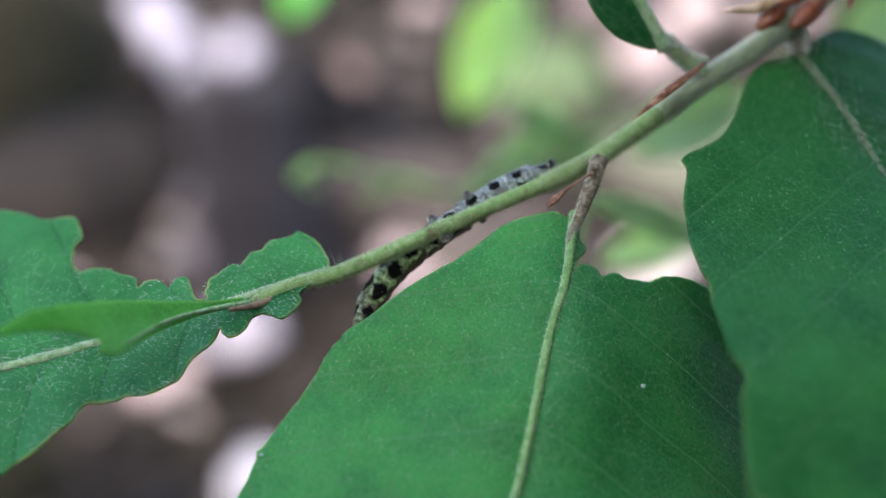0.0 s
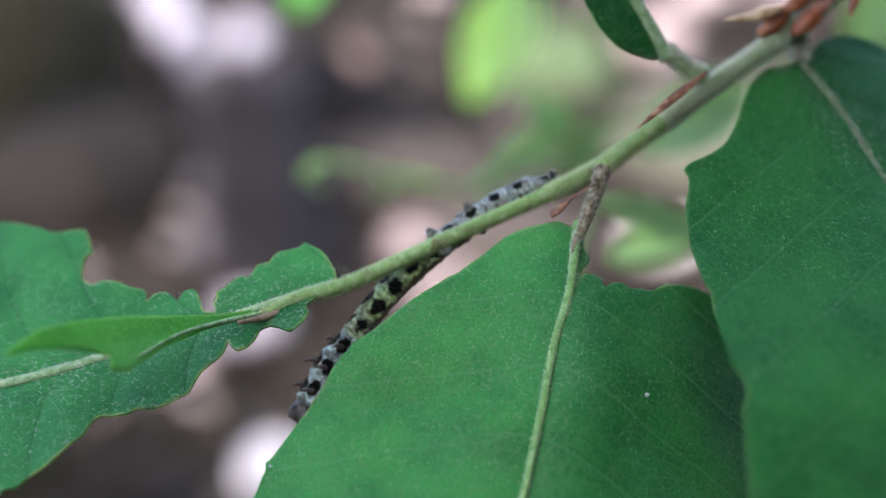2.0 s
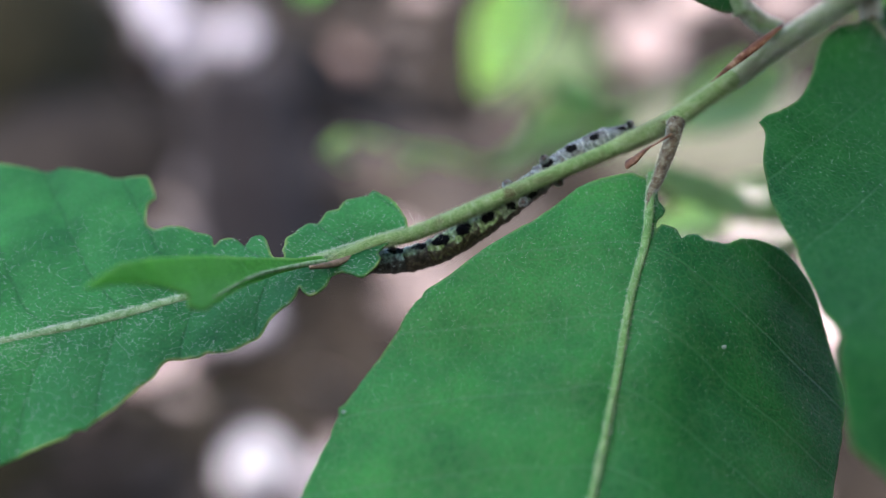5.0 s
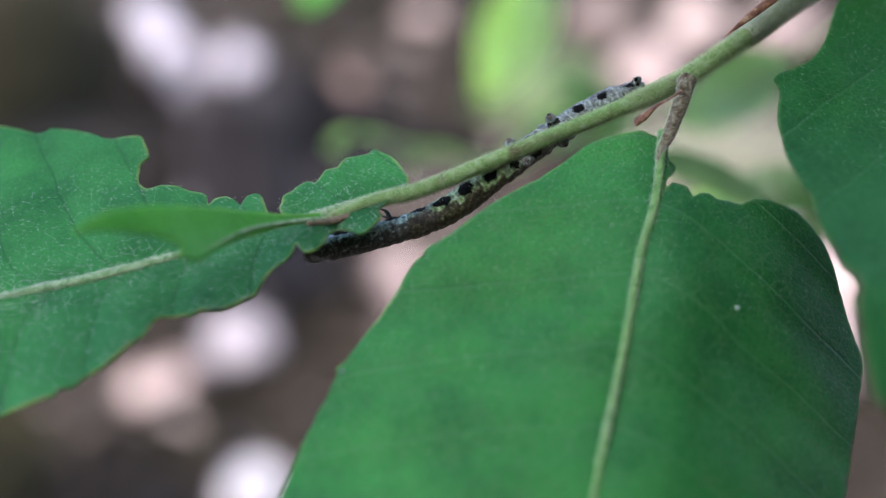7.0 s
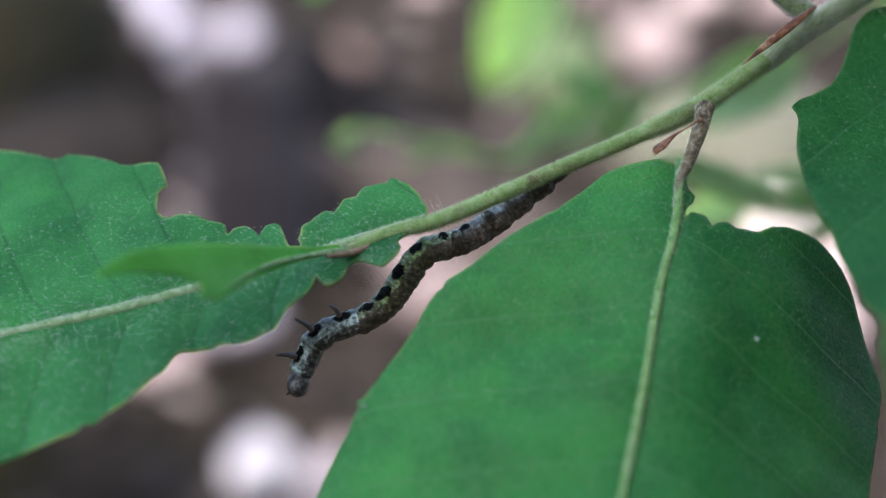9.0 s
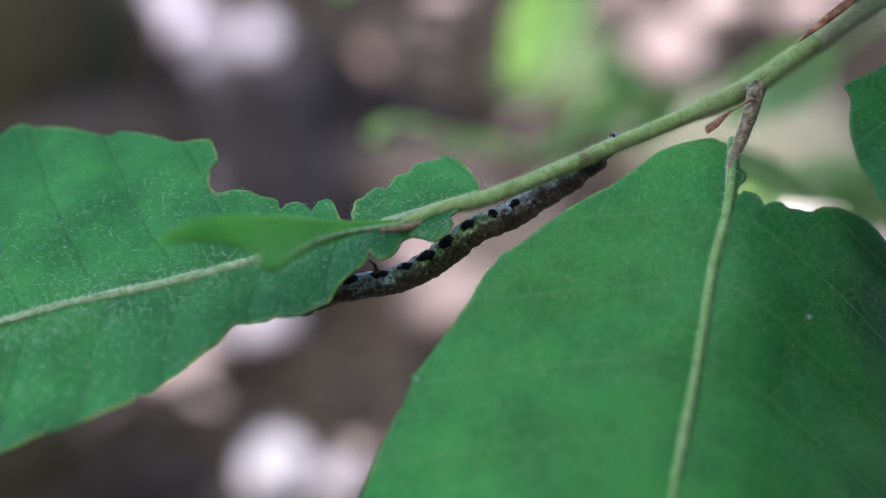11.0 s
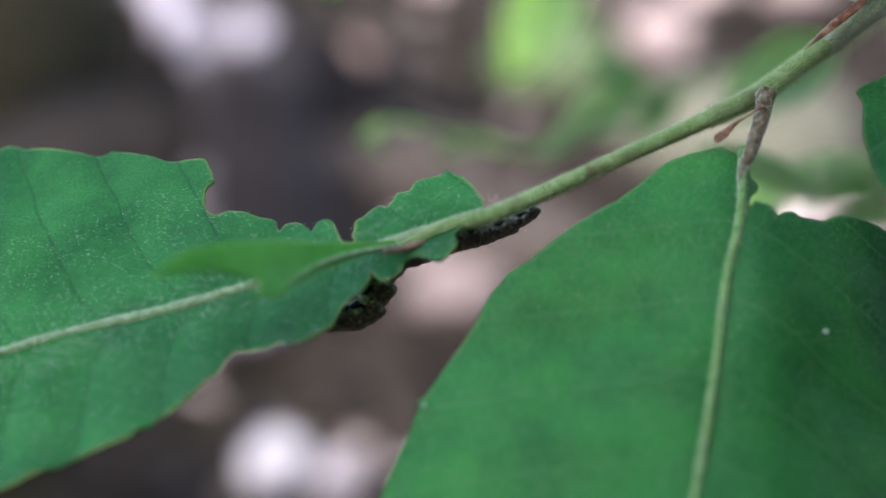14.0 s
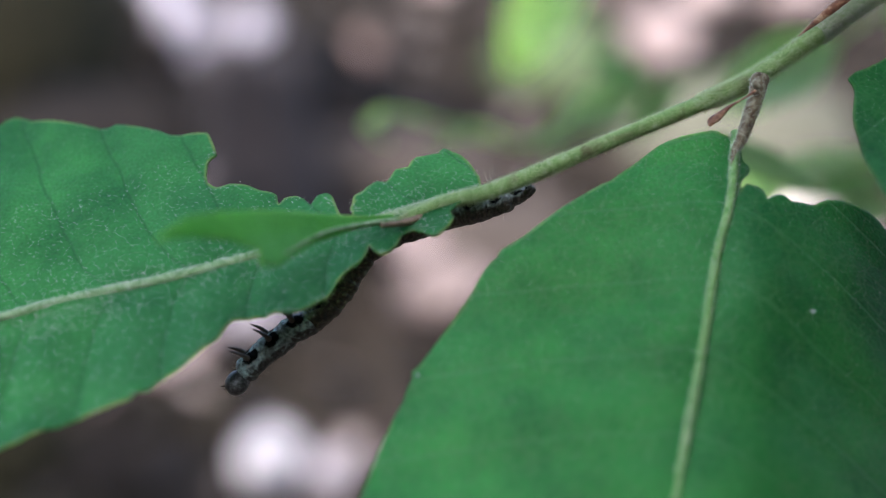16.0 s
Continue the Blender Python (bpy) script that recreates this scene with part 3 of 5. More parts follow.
far_twig("blurred low twig with green leaves paled as by sunlight", [(59.5, 345, 38.1), (46.0, 345, 29.6), (20.5, 345, 21.6), (11.9, 345, 19.1)], (1.0, 0.9, 0.7, 0.5),
         [((26.7, 345, 24.1), 201, 19.1, 10.7, LEAF_FAR_LIT, 0.1, 0), ((29.1, 345, 24.7), 148, 16.1, 6.3, LEAF_MID, 0.1, 0), ((15.6, 345, 19.1), 211, 15.8, 5.0, LEAF_FAR_LIT, 0.1, 0), ((35.3, 345, 27.2), 232, 15.8, 6.3, LEAF_MID, 0.1, 0), ((62.6, 345, 32.0), 215, 20.2, 10.7, LEAF_SUNLIT, 0.1, 0)])
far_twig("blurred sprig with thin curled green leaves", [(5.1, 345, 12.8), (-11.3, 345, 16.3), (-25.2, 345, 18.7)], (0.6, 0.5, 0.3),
         [((2.6, 345, 12.6), 167, 22.1, 2.8, LEAF_SUNLIT, 0.1, 0), ((-17.6, 345, 17.4), 168, 11.6, 1.8, LEAF_SUNLIT, 0.1, 0), ((-27.1, 345, 20.2), 214, 8.4, 2.3, LEAF_SUNLIT, 0.1, 0), ((-32.8, 345, 16.5), 323, 7.1, 1.8, LEAF_FAR_LIT, 0.1, 0), ((-8.8, 345, 15.4), 203, 11.1, 2.3, LEAF_FAR_LIT, 0.1, 0)])
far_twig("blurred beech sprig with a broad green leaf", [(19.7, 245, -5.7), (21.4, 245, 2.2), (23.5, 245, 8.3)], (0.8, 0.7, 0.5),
         [((22.8, 240, 8.1), 340, 22.4, 5.4, LEAF_FAR_LIT, 0.1, 0)])
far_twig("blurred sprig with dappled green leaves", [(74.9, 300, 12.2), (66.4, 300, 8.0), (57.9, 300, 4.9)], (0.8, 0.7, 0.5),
         [((67.5, 300, 8.0), 183, 21.2, 5.0, LEAF_FAR_LIT, 0.1, 0), ((69.6, 300, 3.8), 186, 20.2, 5.5, LEAF_MID, 0.1, 0), ((70.6, 300, -0.5), 195, 16.4, 5.0, LEAF_MID, 0.1, 0)])
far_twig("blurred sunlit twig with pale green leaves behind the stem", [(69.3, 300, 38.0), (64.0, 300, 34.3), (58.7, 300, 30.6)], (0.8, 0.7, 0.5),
         [((58.7, 300, 30.6), 209, 25.5, 13.5, LEAF_FAR_LIT, 0.1, 0), ((48.2, 290, 3.1), 197, 19.9, 7.4, LEAF_SUNLIT, 0.3, 0)])
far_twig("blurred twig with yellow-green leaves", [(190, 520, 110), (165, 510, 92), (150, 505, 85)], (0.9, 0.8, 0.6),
         [((150, 502, 86), 235, 34, 22, LEAF_FAR_LIT, 0.1, 0)])
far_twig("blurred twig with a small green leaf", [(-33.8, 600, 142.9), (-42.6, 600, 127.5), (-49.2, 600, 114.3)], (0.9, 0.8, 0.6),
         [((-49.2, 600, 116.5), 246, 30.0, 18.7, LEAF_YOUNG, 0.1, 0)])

# ---- the beech twig in focus ----
twig = tagged(new("beech_twig"), "green hairy beech twig with large partly eaten leaves", "twig")
twig.matrix_world = START
rng = random.Random(11)
STALK = [(58.40, 182.46, 39.02), (49.57, 178.75, 33.80), (42.56, 175.13, 28.58), (36.05, 171.72, 23.35), (28.24, 168.66, 18.20), (23.12, 166.07, 14.42), (16.11, 163.86, 9.55), (10.40, 161.98, 6.74), (3.30, 160.38, 3.64), (-2.58, 158.98, 1.01), (-7.23, 157.72, -1.06), (-11.26, 156.61, -2.68), (-15.27, 155.70, -3.70), (-19.83, 155.02, -5.74)]
THICK = (1.2, 1.15, 1.1, 1.04, 0.95, 0.93, 0.92, 0.79, 0.75, 0.74, 0.74, 0.7, 0.6, 0.4)
stem = part("stem", tube(bmesh.new(), STALK, THICK, 8, 14, 0.06), STEM, twig, "green downy stem")
tagged(part("hair", fuzz_along(STALK[1:8], THICK[1:8], 16000, 0.52, 0.020, rng, 1.3), DOWN, stem, "fine pale down on the stem"), kind="stuff")
tagged(part("hair", fuzz_along(STALK[6:], THICK[6:], 10000, 0.40, 0.014, rng, 1.3), DOWN, stem, "fine pale down on the stem"), kind="stuff")


tagged(part("hair", fuzz_along(STALK[1:6], THICK[1:6], 24000, 0.52, 0.026, rng, 1.1), FUZZ, stem, "whitish wool on the older stem"), kind="stuff")


def midrib(axes, line, radii, leaf, lift=0.0, down=3200, material=RIB, hang=None):
    pts = [on_blade(axes, s, w, lift, hang=hang) for s, w in line]
    rib = part("midrib", tube(bmesh.new(), pts, radii, 6, 10, 0.08), material, leaf, "pale green downy midrib")
    if down:
        tagged(part("hair", fuzz_along(pts, radii, down, 0.32, 0.016, rng, 1.1), FUZZ, leaf, "fine pale hairs along the midrib"), kind="stuff")
    return rib


def down_on(axes, leaf, count, s0, s1, w0, w1, long=0.26, thick=0.013, close=0.0):
    """Fine hairs lying on a blade, thicker towards its midrib, set on the blade's own faces."""
    bm = bmesh.new()
    up = Vector(axes[3])
    o, e1, e2 = (Vector(v) for v in axes[:3])
    rims = leaf.data.attributes["rim"].data
    spots = [v.co / MM for v in leaf.data.vertices if rims[v.index].value == 0]
    spots = [p for p in spots if s0 < (p - o).dot(e1) < s1 and w0 < (p - o).dot(e2) < w1]
    for _ in range(count if spots else 0):
        p = rng.choice(spots) + (e1 * rng.uniform(-0.5, 0.5) + e2 * rng.uniform(-0.4, 0.4))
        away = abs((p - o).dot(e2))
        if away > 4 and rng.random() < 0.45 or close and rng.random() > math.exp(-(away / close) ** 2):
            continue
        way = e1 * rng.uniform(0.2, 1.0) + e2 * rng.uniform(-0.8, 0.8) + up * rng.uniform(0.05, 0.5)
        bristle(bm, p + up * 0.03, way, long * rng.uniform(0.4, 1.3), thick)
    tagged(part("hair", bm, FUZZ, leaf, "fine pale hairs on the blade"), kind="stuff")


# leaf bitten away along both sides, behind the stem's end
EATEN = ((-11.61, 156.5, -2.035), (-0.953, -0.0771, -0.293), (0.2573, -0.7162, -0.6487), (-0.1598, -0.6936, 0.7024))
BACK = [(-0.1, 0.2), (-0.3, -1.5), (-0.1, -3.2), (0.5, -5.2), (1.4, -6.6), (1.9, -7.3), (2.6, -6.5), (4, -6.5), (5.3, -6.2), (6, -5.4), (7.2, -5.7), (8, -4.8), (8.5, -4.6), (9.3, -5), (10.9, -3.8), (12, -3), (12.6, -1.8), (12.6, -0.9), (13.6, -1.3), (13.8, -2.6), (13.9, -4.1), (14.4, -5), (15.4, -5.2), (16.2, -4.5), (16.7, -5.6), (17.4, -6.3), (18.5, -6.1), (19.2, -5.3), (19.2, -6.8), (19.6, -7.4), (20.7, -8.1), (21.8, -9.4), (23.4, -10.4), (24.8, -10.7), (25.6, -12), (25.6, -13.5), (25, -14.9), (24.1, -15.3), (24.1, -16.8), (24.5, -19), (26.8, -20.4), (28.3, -20.8), (29.6, -22), (33.8, -25), (34.7, -25), (39.8, -28.4), (42.7, -30.1), (45.7, -31.3)]
FRONT = [(48, 15.1), (46.5, 15.2), (44.3, 14.8), (43.1, 15.0), (41.5, 14.5), (39.1, 14.4), (36.4, 14.2), (35.7, 13.5), (34.6, 13.6), (33.6, 12.7), (31.3, 12.07), (28.8, 10.6), (27.6, 9.91), (26.5, 8.45), (25.5, 8.0), (23.1, 8.8), (22.1, 8.7), (21.2, 9.1), (20.3, 9.2), (19.4, 9.2), (17.8, 8.5), (16.9, 8.2), (16, 7.2), (15.2, 6.5), (14.2, 6.1), (13.5, 5.9), (12.6, 5.2), (11.9, 4.0), (11.9, 4.6), (11.3, 5.5), (10.3, 5.3), (9.3, 4.5), (8.6, 3.4), (7.6, 3.2), (6.8, 3.9), (5.7, 5.0), (4.1, 4.1), (3.4, 3.1), (3.5, 2.2), (1.2, 0.6)]
leaf = blade("leaf", EATEN, BACK + [(60, -17), (70, -8), (74, 0), (68, 9), (58, 13.4)] + FRONT, LEAF, twig, "green leaf with scalloped bite marks along its edges", gap=0.8, soft=0.3, quilt=0.6, pitch=7.6, slope=0.15, hook=3.0, start=5.9)
midrib(EATEN, [(0.2, 0), (9.6, 0.3), (21.1, 0.4), (31.3, -0), (39.2, -0.8), (47.2, -1.2), (70, -0.5)], (0.34, 0.48, 0.5, 0.5, 0.48, 0.42, 0.15), leaf, -0.15, 5200)
down_on(EATEN, leaf, 5000, -1, 50, -16, 16, 0.32, 0.017)
down_on(EATEN, leaf, 4200, 8, 50, -9, 9, 0.36, 0.015, 2.0)
down_on(EATEN, leaf, 1600, 6, 50, 0, 13, 0.26, 0.016)

bm = bmesh.new()
for _ in range(9):
    bristle(bm, Vector(EATEN[0]) + Vector((rng.uniform(0.6, 1.8), -0.4, rng.uniform(0.2, 0.7))), Vector((rng.uniform(-0.5, 0.5), -0.3, 1)), rng.uniform(0.8, 2.2), 0.008)
tagged(part("hair", bm, FUZZ, twig, "few long pale hairs at the leaf base"), kind="stuff")

# broad hanging leaf
BROAD = ((13.39, 158.2, 3.549), (-0.2077, -0.5449, -0.8124), (0.9752, -0.1806, -0.1282), (-0.0769, -0.8188, 0.5688))
SHOULDER = [(13.94, 22.66), (10.75, 21.38), (6.74, 19.53), (4.62, 18.59), (2.81, 17.28), (1.78, 15.67), (1.32, 14.06), (1.84, 12.15), (2.17, 11.08), (3.01, 9.74), (4.42, 8.17), (4.88, 7.3), (5.64, 6.3), (5.29, 5.4), (5.84, 4.5), (6.58, 3.9), (5.62, 3.3), (5.46, 2.5), (5.63, 1.8), (6.1, 1.2), (5, 1.3), (4.13, 1.8), (3.23, 1.8), (2.5, 1), (0.8, 0.6)]
leaf = blade("leaf", BROAD, [(0, -0.5), (-0.1, -1.4), (-0.1, -2.5), (1.1, -5.2), (2.4, -7.2), (5.3, -9.5), (7.7, -11.1), (8.3, -11.8), (10, -13.2), (12, -15), (14.23, -16.8), (16.36, -18.5), (17.69, -19.77), (18.59, -19.97), (19.42, -20.67), (22.22, -21.57), (26.68, -23.34), (30.51, -24.81), (31.01, -25.31), (31.81, -25.21), (35.91, -25.88), (41.11, -26.58), (48, -26.5), (58, -21), (67, -11), (72, 0), (66, 10), (56, 18.5), (44, 22.4), (35, 22.1), (29.1, 21.8)] + SHOULDER,
             LEAF_BROAD, twig, "broad green leaf with one nibbled shoulder", ragged=0.09, soft=0.32, quilt=0.32, wave=1.1, pitch=8.2, slope=0.3, start=2.0, plus=(0.5, 7, -40), minus=(12, 27, -10), rimmed=0.5)
midrib(BROAD, [(-0.3, 0), (7.7, 0.5), (14.3, 0), (21.8, 0), (30, -0.1), (36.7, -0.3), (50, -0.2), (70, 0)], (0.5, 0.46, 0.42, 0.39, 0.36, 0.33, 0.25, 0.1), leaf, -0.1, 2200, RIB_GREEN)
FOOTSTALK = [(16.3, 161.3, 9.3), (15.5, 159.6, 6.99), (14.5, 158.2, 4.62), (13.7, 157.2, 2.85), on_blade(BROAD, 2.5, 0.15, 0.1), on_blade(BROAD, 6.0, 0.4, 0.0)]
FOOT_THICK = (0.95, 0.78, 0.66, 0.54, 0.36, 0.2)
part("petiole", tube(bmesh.new(), FOOTSTALK, FOOT_THICK, 6, 12, 0.12), BARK, leaf, "brown speckled downy leaf stalk")
tagged(part("hair", fuzz_along(FOOTSTALK, FOOT_THICK, 1400, 0.28, 0.012, rng, 0.8), FUZZ, leaf, "fine pale hairs on the leaf stalk"), kind="stuff")
down_on(BROAD, leaf, 5000, -1, 30, -22, 14, 0.24, 0.011)
bm = bmesh.new()
bmesh.ops.create_icosphere(bm, subdivisions=2, radius=0.42 * MM)
for v in bm.verts:
    v.co += v.co * 0.3 * noise.noise(v.co * 2500)
    v.co += Vector((15.5, 158.9, 8.4)) * MM
part("axillary_bud", bm, BARK, leaf, "small dark brown axillary bud")
for s, w, size in ((16.34, 9.44, 0.36), (19.0, -19.9, 0.24), (19.5, -20.2, 0.2), (31.6, -24.7, 0.2)):
    bm = bmesh.new()
    bmesh.ops.create_icosphere(bm, subdivisions=2, radius=size * MM)
    spot = on_blade(BROAD, s, w, 0.1, (12, 27, -10), (0.5, 7, -40))
    for v in bm.verts:
        v.co += v.co * 0.4 * noise.noise(v.co * 3000 + spot)
        v.co.z *= 0.6
        v.co += spot * MM
    part("speck", bm, SPECK, leaf, "small white speck on the leaf")

# leaf in the shade, that shade put into its darkened green
SHADED = ((39.91, 173.8, 22.2), (0.3681, -0.5674, -0.7366), (0.9155, 0.3596, 0.1805), (0.1625, -0.7407, 0.6518))
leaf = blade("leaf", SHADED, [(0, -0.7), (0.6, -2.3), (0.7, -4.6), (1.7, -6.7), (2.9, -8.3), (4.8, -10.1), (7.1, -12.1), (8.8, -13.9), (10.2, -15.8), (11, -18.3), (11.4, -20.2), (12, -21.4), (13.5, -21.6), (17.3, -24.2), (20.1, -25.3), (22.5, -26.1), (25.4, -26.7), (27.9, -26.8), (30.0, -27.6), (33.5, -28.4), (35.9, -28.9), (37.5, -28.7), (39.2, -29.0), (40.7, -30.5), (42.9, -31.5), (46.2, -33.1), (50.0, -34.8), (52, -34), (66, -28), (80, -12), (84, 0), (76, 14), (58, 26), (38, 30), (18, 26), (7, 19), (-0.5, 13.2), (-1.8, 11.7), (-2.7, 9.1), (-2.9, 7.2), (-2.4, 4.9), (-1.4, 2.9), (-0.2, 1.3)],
             LEAF_SHADE, twig, "large green leaf with a wavy edge, darkened as in shade", soft=0.35, rimmed=0.25, plus=(1, 26, -38), hang=(16, 44, 11))
midrib(SHADED, [(-0.5, 0), (7.6, 0.4), (14.2, -0), (20.9, -0.7), (40, -1), (78, 0)], (0.5, 0.34, 0.28, 0.27, 0.25, 0.15), leaf, -0.1, 1900, RIB_OLIVE, (16, 44, 11))
part("petiole", tube(bmesh.new(), [(39.21, 174.30, 25.82), (39.91, 174.02, 23.85), (40.11, 173.75, 21.88)], (1.1, 0.95, 0.75), 6, 12, 0.12), BARK, leaf, "pale downy leaf stalk")
tagged(part("hair", fuzz_along([(39.21, 174.30, 25.82), (39.91, 174.02, 23.85), (40.11, 173.75, 21.88)], (1.1, 0.95, 0.75), 3000, 0.6, 0.018, rng, 0.8), FUZZ, leaf, "fine pale hairs on the leaf stalk"), kind="stuff")
down_on(SHADED, leaf, 3000, -3, 30, -24, 14)
down_on(SHADED, leaf, 3500, -3, 18, -14, 8, 0.32, 0.018, 5.0)

# small upright leaf
SMALL = ((23.4, 165.6, 21.79), (-0.5075, -0.1434, 0.8496), (-0.7586, -0.3933, -0.5195), (0.4087, -0.9082, 0.0908))
leaf = blade("leaf", SMALL, [(-0.1, 0.3), (0.3, 1.5), (1.5, 2.8), (3.2, 4.2), (5.2, 5), (6.9, 5.2), (9.4, 4.9), (11.7, 4), (15, 1.5), (17, 0), (14, -1.2), (9.1, -1.1), (6.5, -0.6), (2.5, -0.9), (0.2, -0.8)], LEAF_SHADE, twig, "small dark green folded leaf", rimmed=0.2)
midrib(SMALL, [(-0.6, -0.2), (3, -0.3), (7.4, -0.3), (12, -0.3), (16, -0.1)], (0.85, 0.75, 0.65, 0.5, 0.2), leaf)
part("petiole", tube(bmesh.new(), [(28.14, 167.29, 19.63), (26.35, 166.88, 20.39), (24.95, 166.60, 21.42), (23.69, 166.32, 22.62)], (1.0, 0.9, 0.85, 0.8), 6, 12, 0.08), STEM, leaf, "pale green downy leaf stalk")
tagged(part("hair", fuzz_along([(28.14, 167.29, 19.63), (26.35, 166.88, 20.39), (24.95, 166.60, 21.42), (23.69, 166.32, 22.62)], (1.0, 0.9, 0.85, 0.8), 3000, 0.46, 0.020, rng, 0.8), FUZZ, leaf, "fine pale hairs on the leaf stalk"), kind="stuff")
down_on(SMALL, leaf, 500, -1, 14, -1, 5)

# young leaf at the end of the stem, folded and pointing to the path
YOUNG = ((-18.59, 156.4, -5.169), (-0.6021, -0.7936, -0.0877), (0.4239, -0.2246, -0.8774), (0.6766, -0.5654, 0.4716))
leaf = blade("leaf", YOUNG, [(-0.2, -0.4), (6.2, -0.8), (13.4, -1.7), (20.9, -2.5), (27.4, -2.4), (31.6, -0.9), (28.3, -0.7), (23.6, 0.1), (21.3, 1.4), (22, 2.5), (20.2, 3.1), (18.1, 2.5), (13.8, 1.3), (7.8, 0.4), (0.2, 0.3)], LEAF_YOUNG, twig, "young bright green folded leaf", gap=0.8, quilt=0.1, wave=0.8, rimmed=0.4)
midrib(YOUNG, [(0, -0), (6.8, 0.1), (12.5, 0.5), (18.6, 2)], (0.28, 0.24, 0.18, 0.08), leaf, -0.05, down=0)
part("petiole", tube(bmesh.new(), [(-16.16, 155.88, -4.65), (-18.65, 153.95, -5.59), (-20.97, 151.75, -5.94)], (0.34, 0.38, 0.2), 5, 10, 0.1), KNUCKLE, leaf, "reddish-brown leaf stalk base")


def spindle(points, radius, flat=0.7):
    """A pointed scale: fat near its foot, drawn out to a tip."""
    p = [Vector(q) for q in points]
    if len(p) == 2:
        p = [p[0], p[0].lerp(p[1], 0.5) + Vector((0, -0.1, 0.15)), p[1]]
    return tube(bmesh.new(), [p[0], p[0].lerp(p[1], 0.6), p[1], p[1].lerp(p[2], 0.5), p[2]], (radius * 0.45, radius, radius * 0.95, radius * 0.55, radius * 0.06), 5, 12, 0.08, flat)


bud = part("bud", spindle([(34.95, 171.00, 24.49), (39.18, 172.38, 28.10)], 1.2), BUD, twig, "orange-brown bud of overlapping glossy scales")
for line, radius in (([(38.61, 171.00, 24.60), (43.68, 173.06, 28.83)], 1.25), ([(37.34, 171.55, 27.22), (42.34, 173.06, 29.60)], 1.0), ([(41.53, 173.75, 27.98), (46.38, 175.12, 31.41)], 0.8), ([(46.19, 172.38, 29.60), (45.11, 171.69, 26.45)], 0.55)):
    part("bud_scale", spindle(line, radius), BUD, bud)
part("bud_scale", spindle([(37.30, 170.73, 27.60), (34.47, 170.45, 26.63), (30.76, 170.18, 26.16)], 0.85, 0.6), HUSK, bud, "long straw-brown pointed scale with a dark tip")
part("stipule", spindle([(27.72, 163.16, 19.73), (22.95, 160.8, 16.05), (19.48, 158.90, 13.25)], 0.52, 0.4), STRAW, stem, "dry reddish-brown stipule along the stem")
part("stipule", tube(bmesh.new(), [(15.4, 158.6, 7.9), (13.9, 158.2, 6.9), (12.7, 157.9, 6.2), (11.7, 157.6, 5.3), (10.9, 157.5, 4.7), (10.7, 157.3, 4.2)], (0.16, 0.10, 0.16, 0.40, 0.46, 0.12), 5, 10, 0.3, 0.35), STRAW, twig, "dry orange-brown stipule hanging by a thread")

# ---- the caterpillar ----
HAIRS = mottled("caterpillar_bristle", [(0.3, (0.18, 0.15, 0.12)), (0.7, (0.42, 0.38, 0.32))], 900, 0.5, 0.3)
LEG = mottled("caterpillar_leg", [(0.3, (0.05, 0.035, 0.03)), (0.7, (0.20, 0.15, 0.13))], 900, 0.45, 0.4, 0.00006)


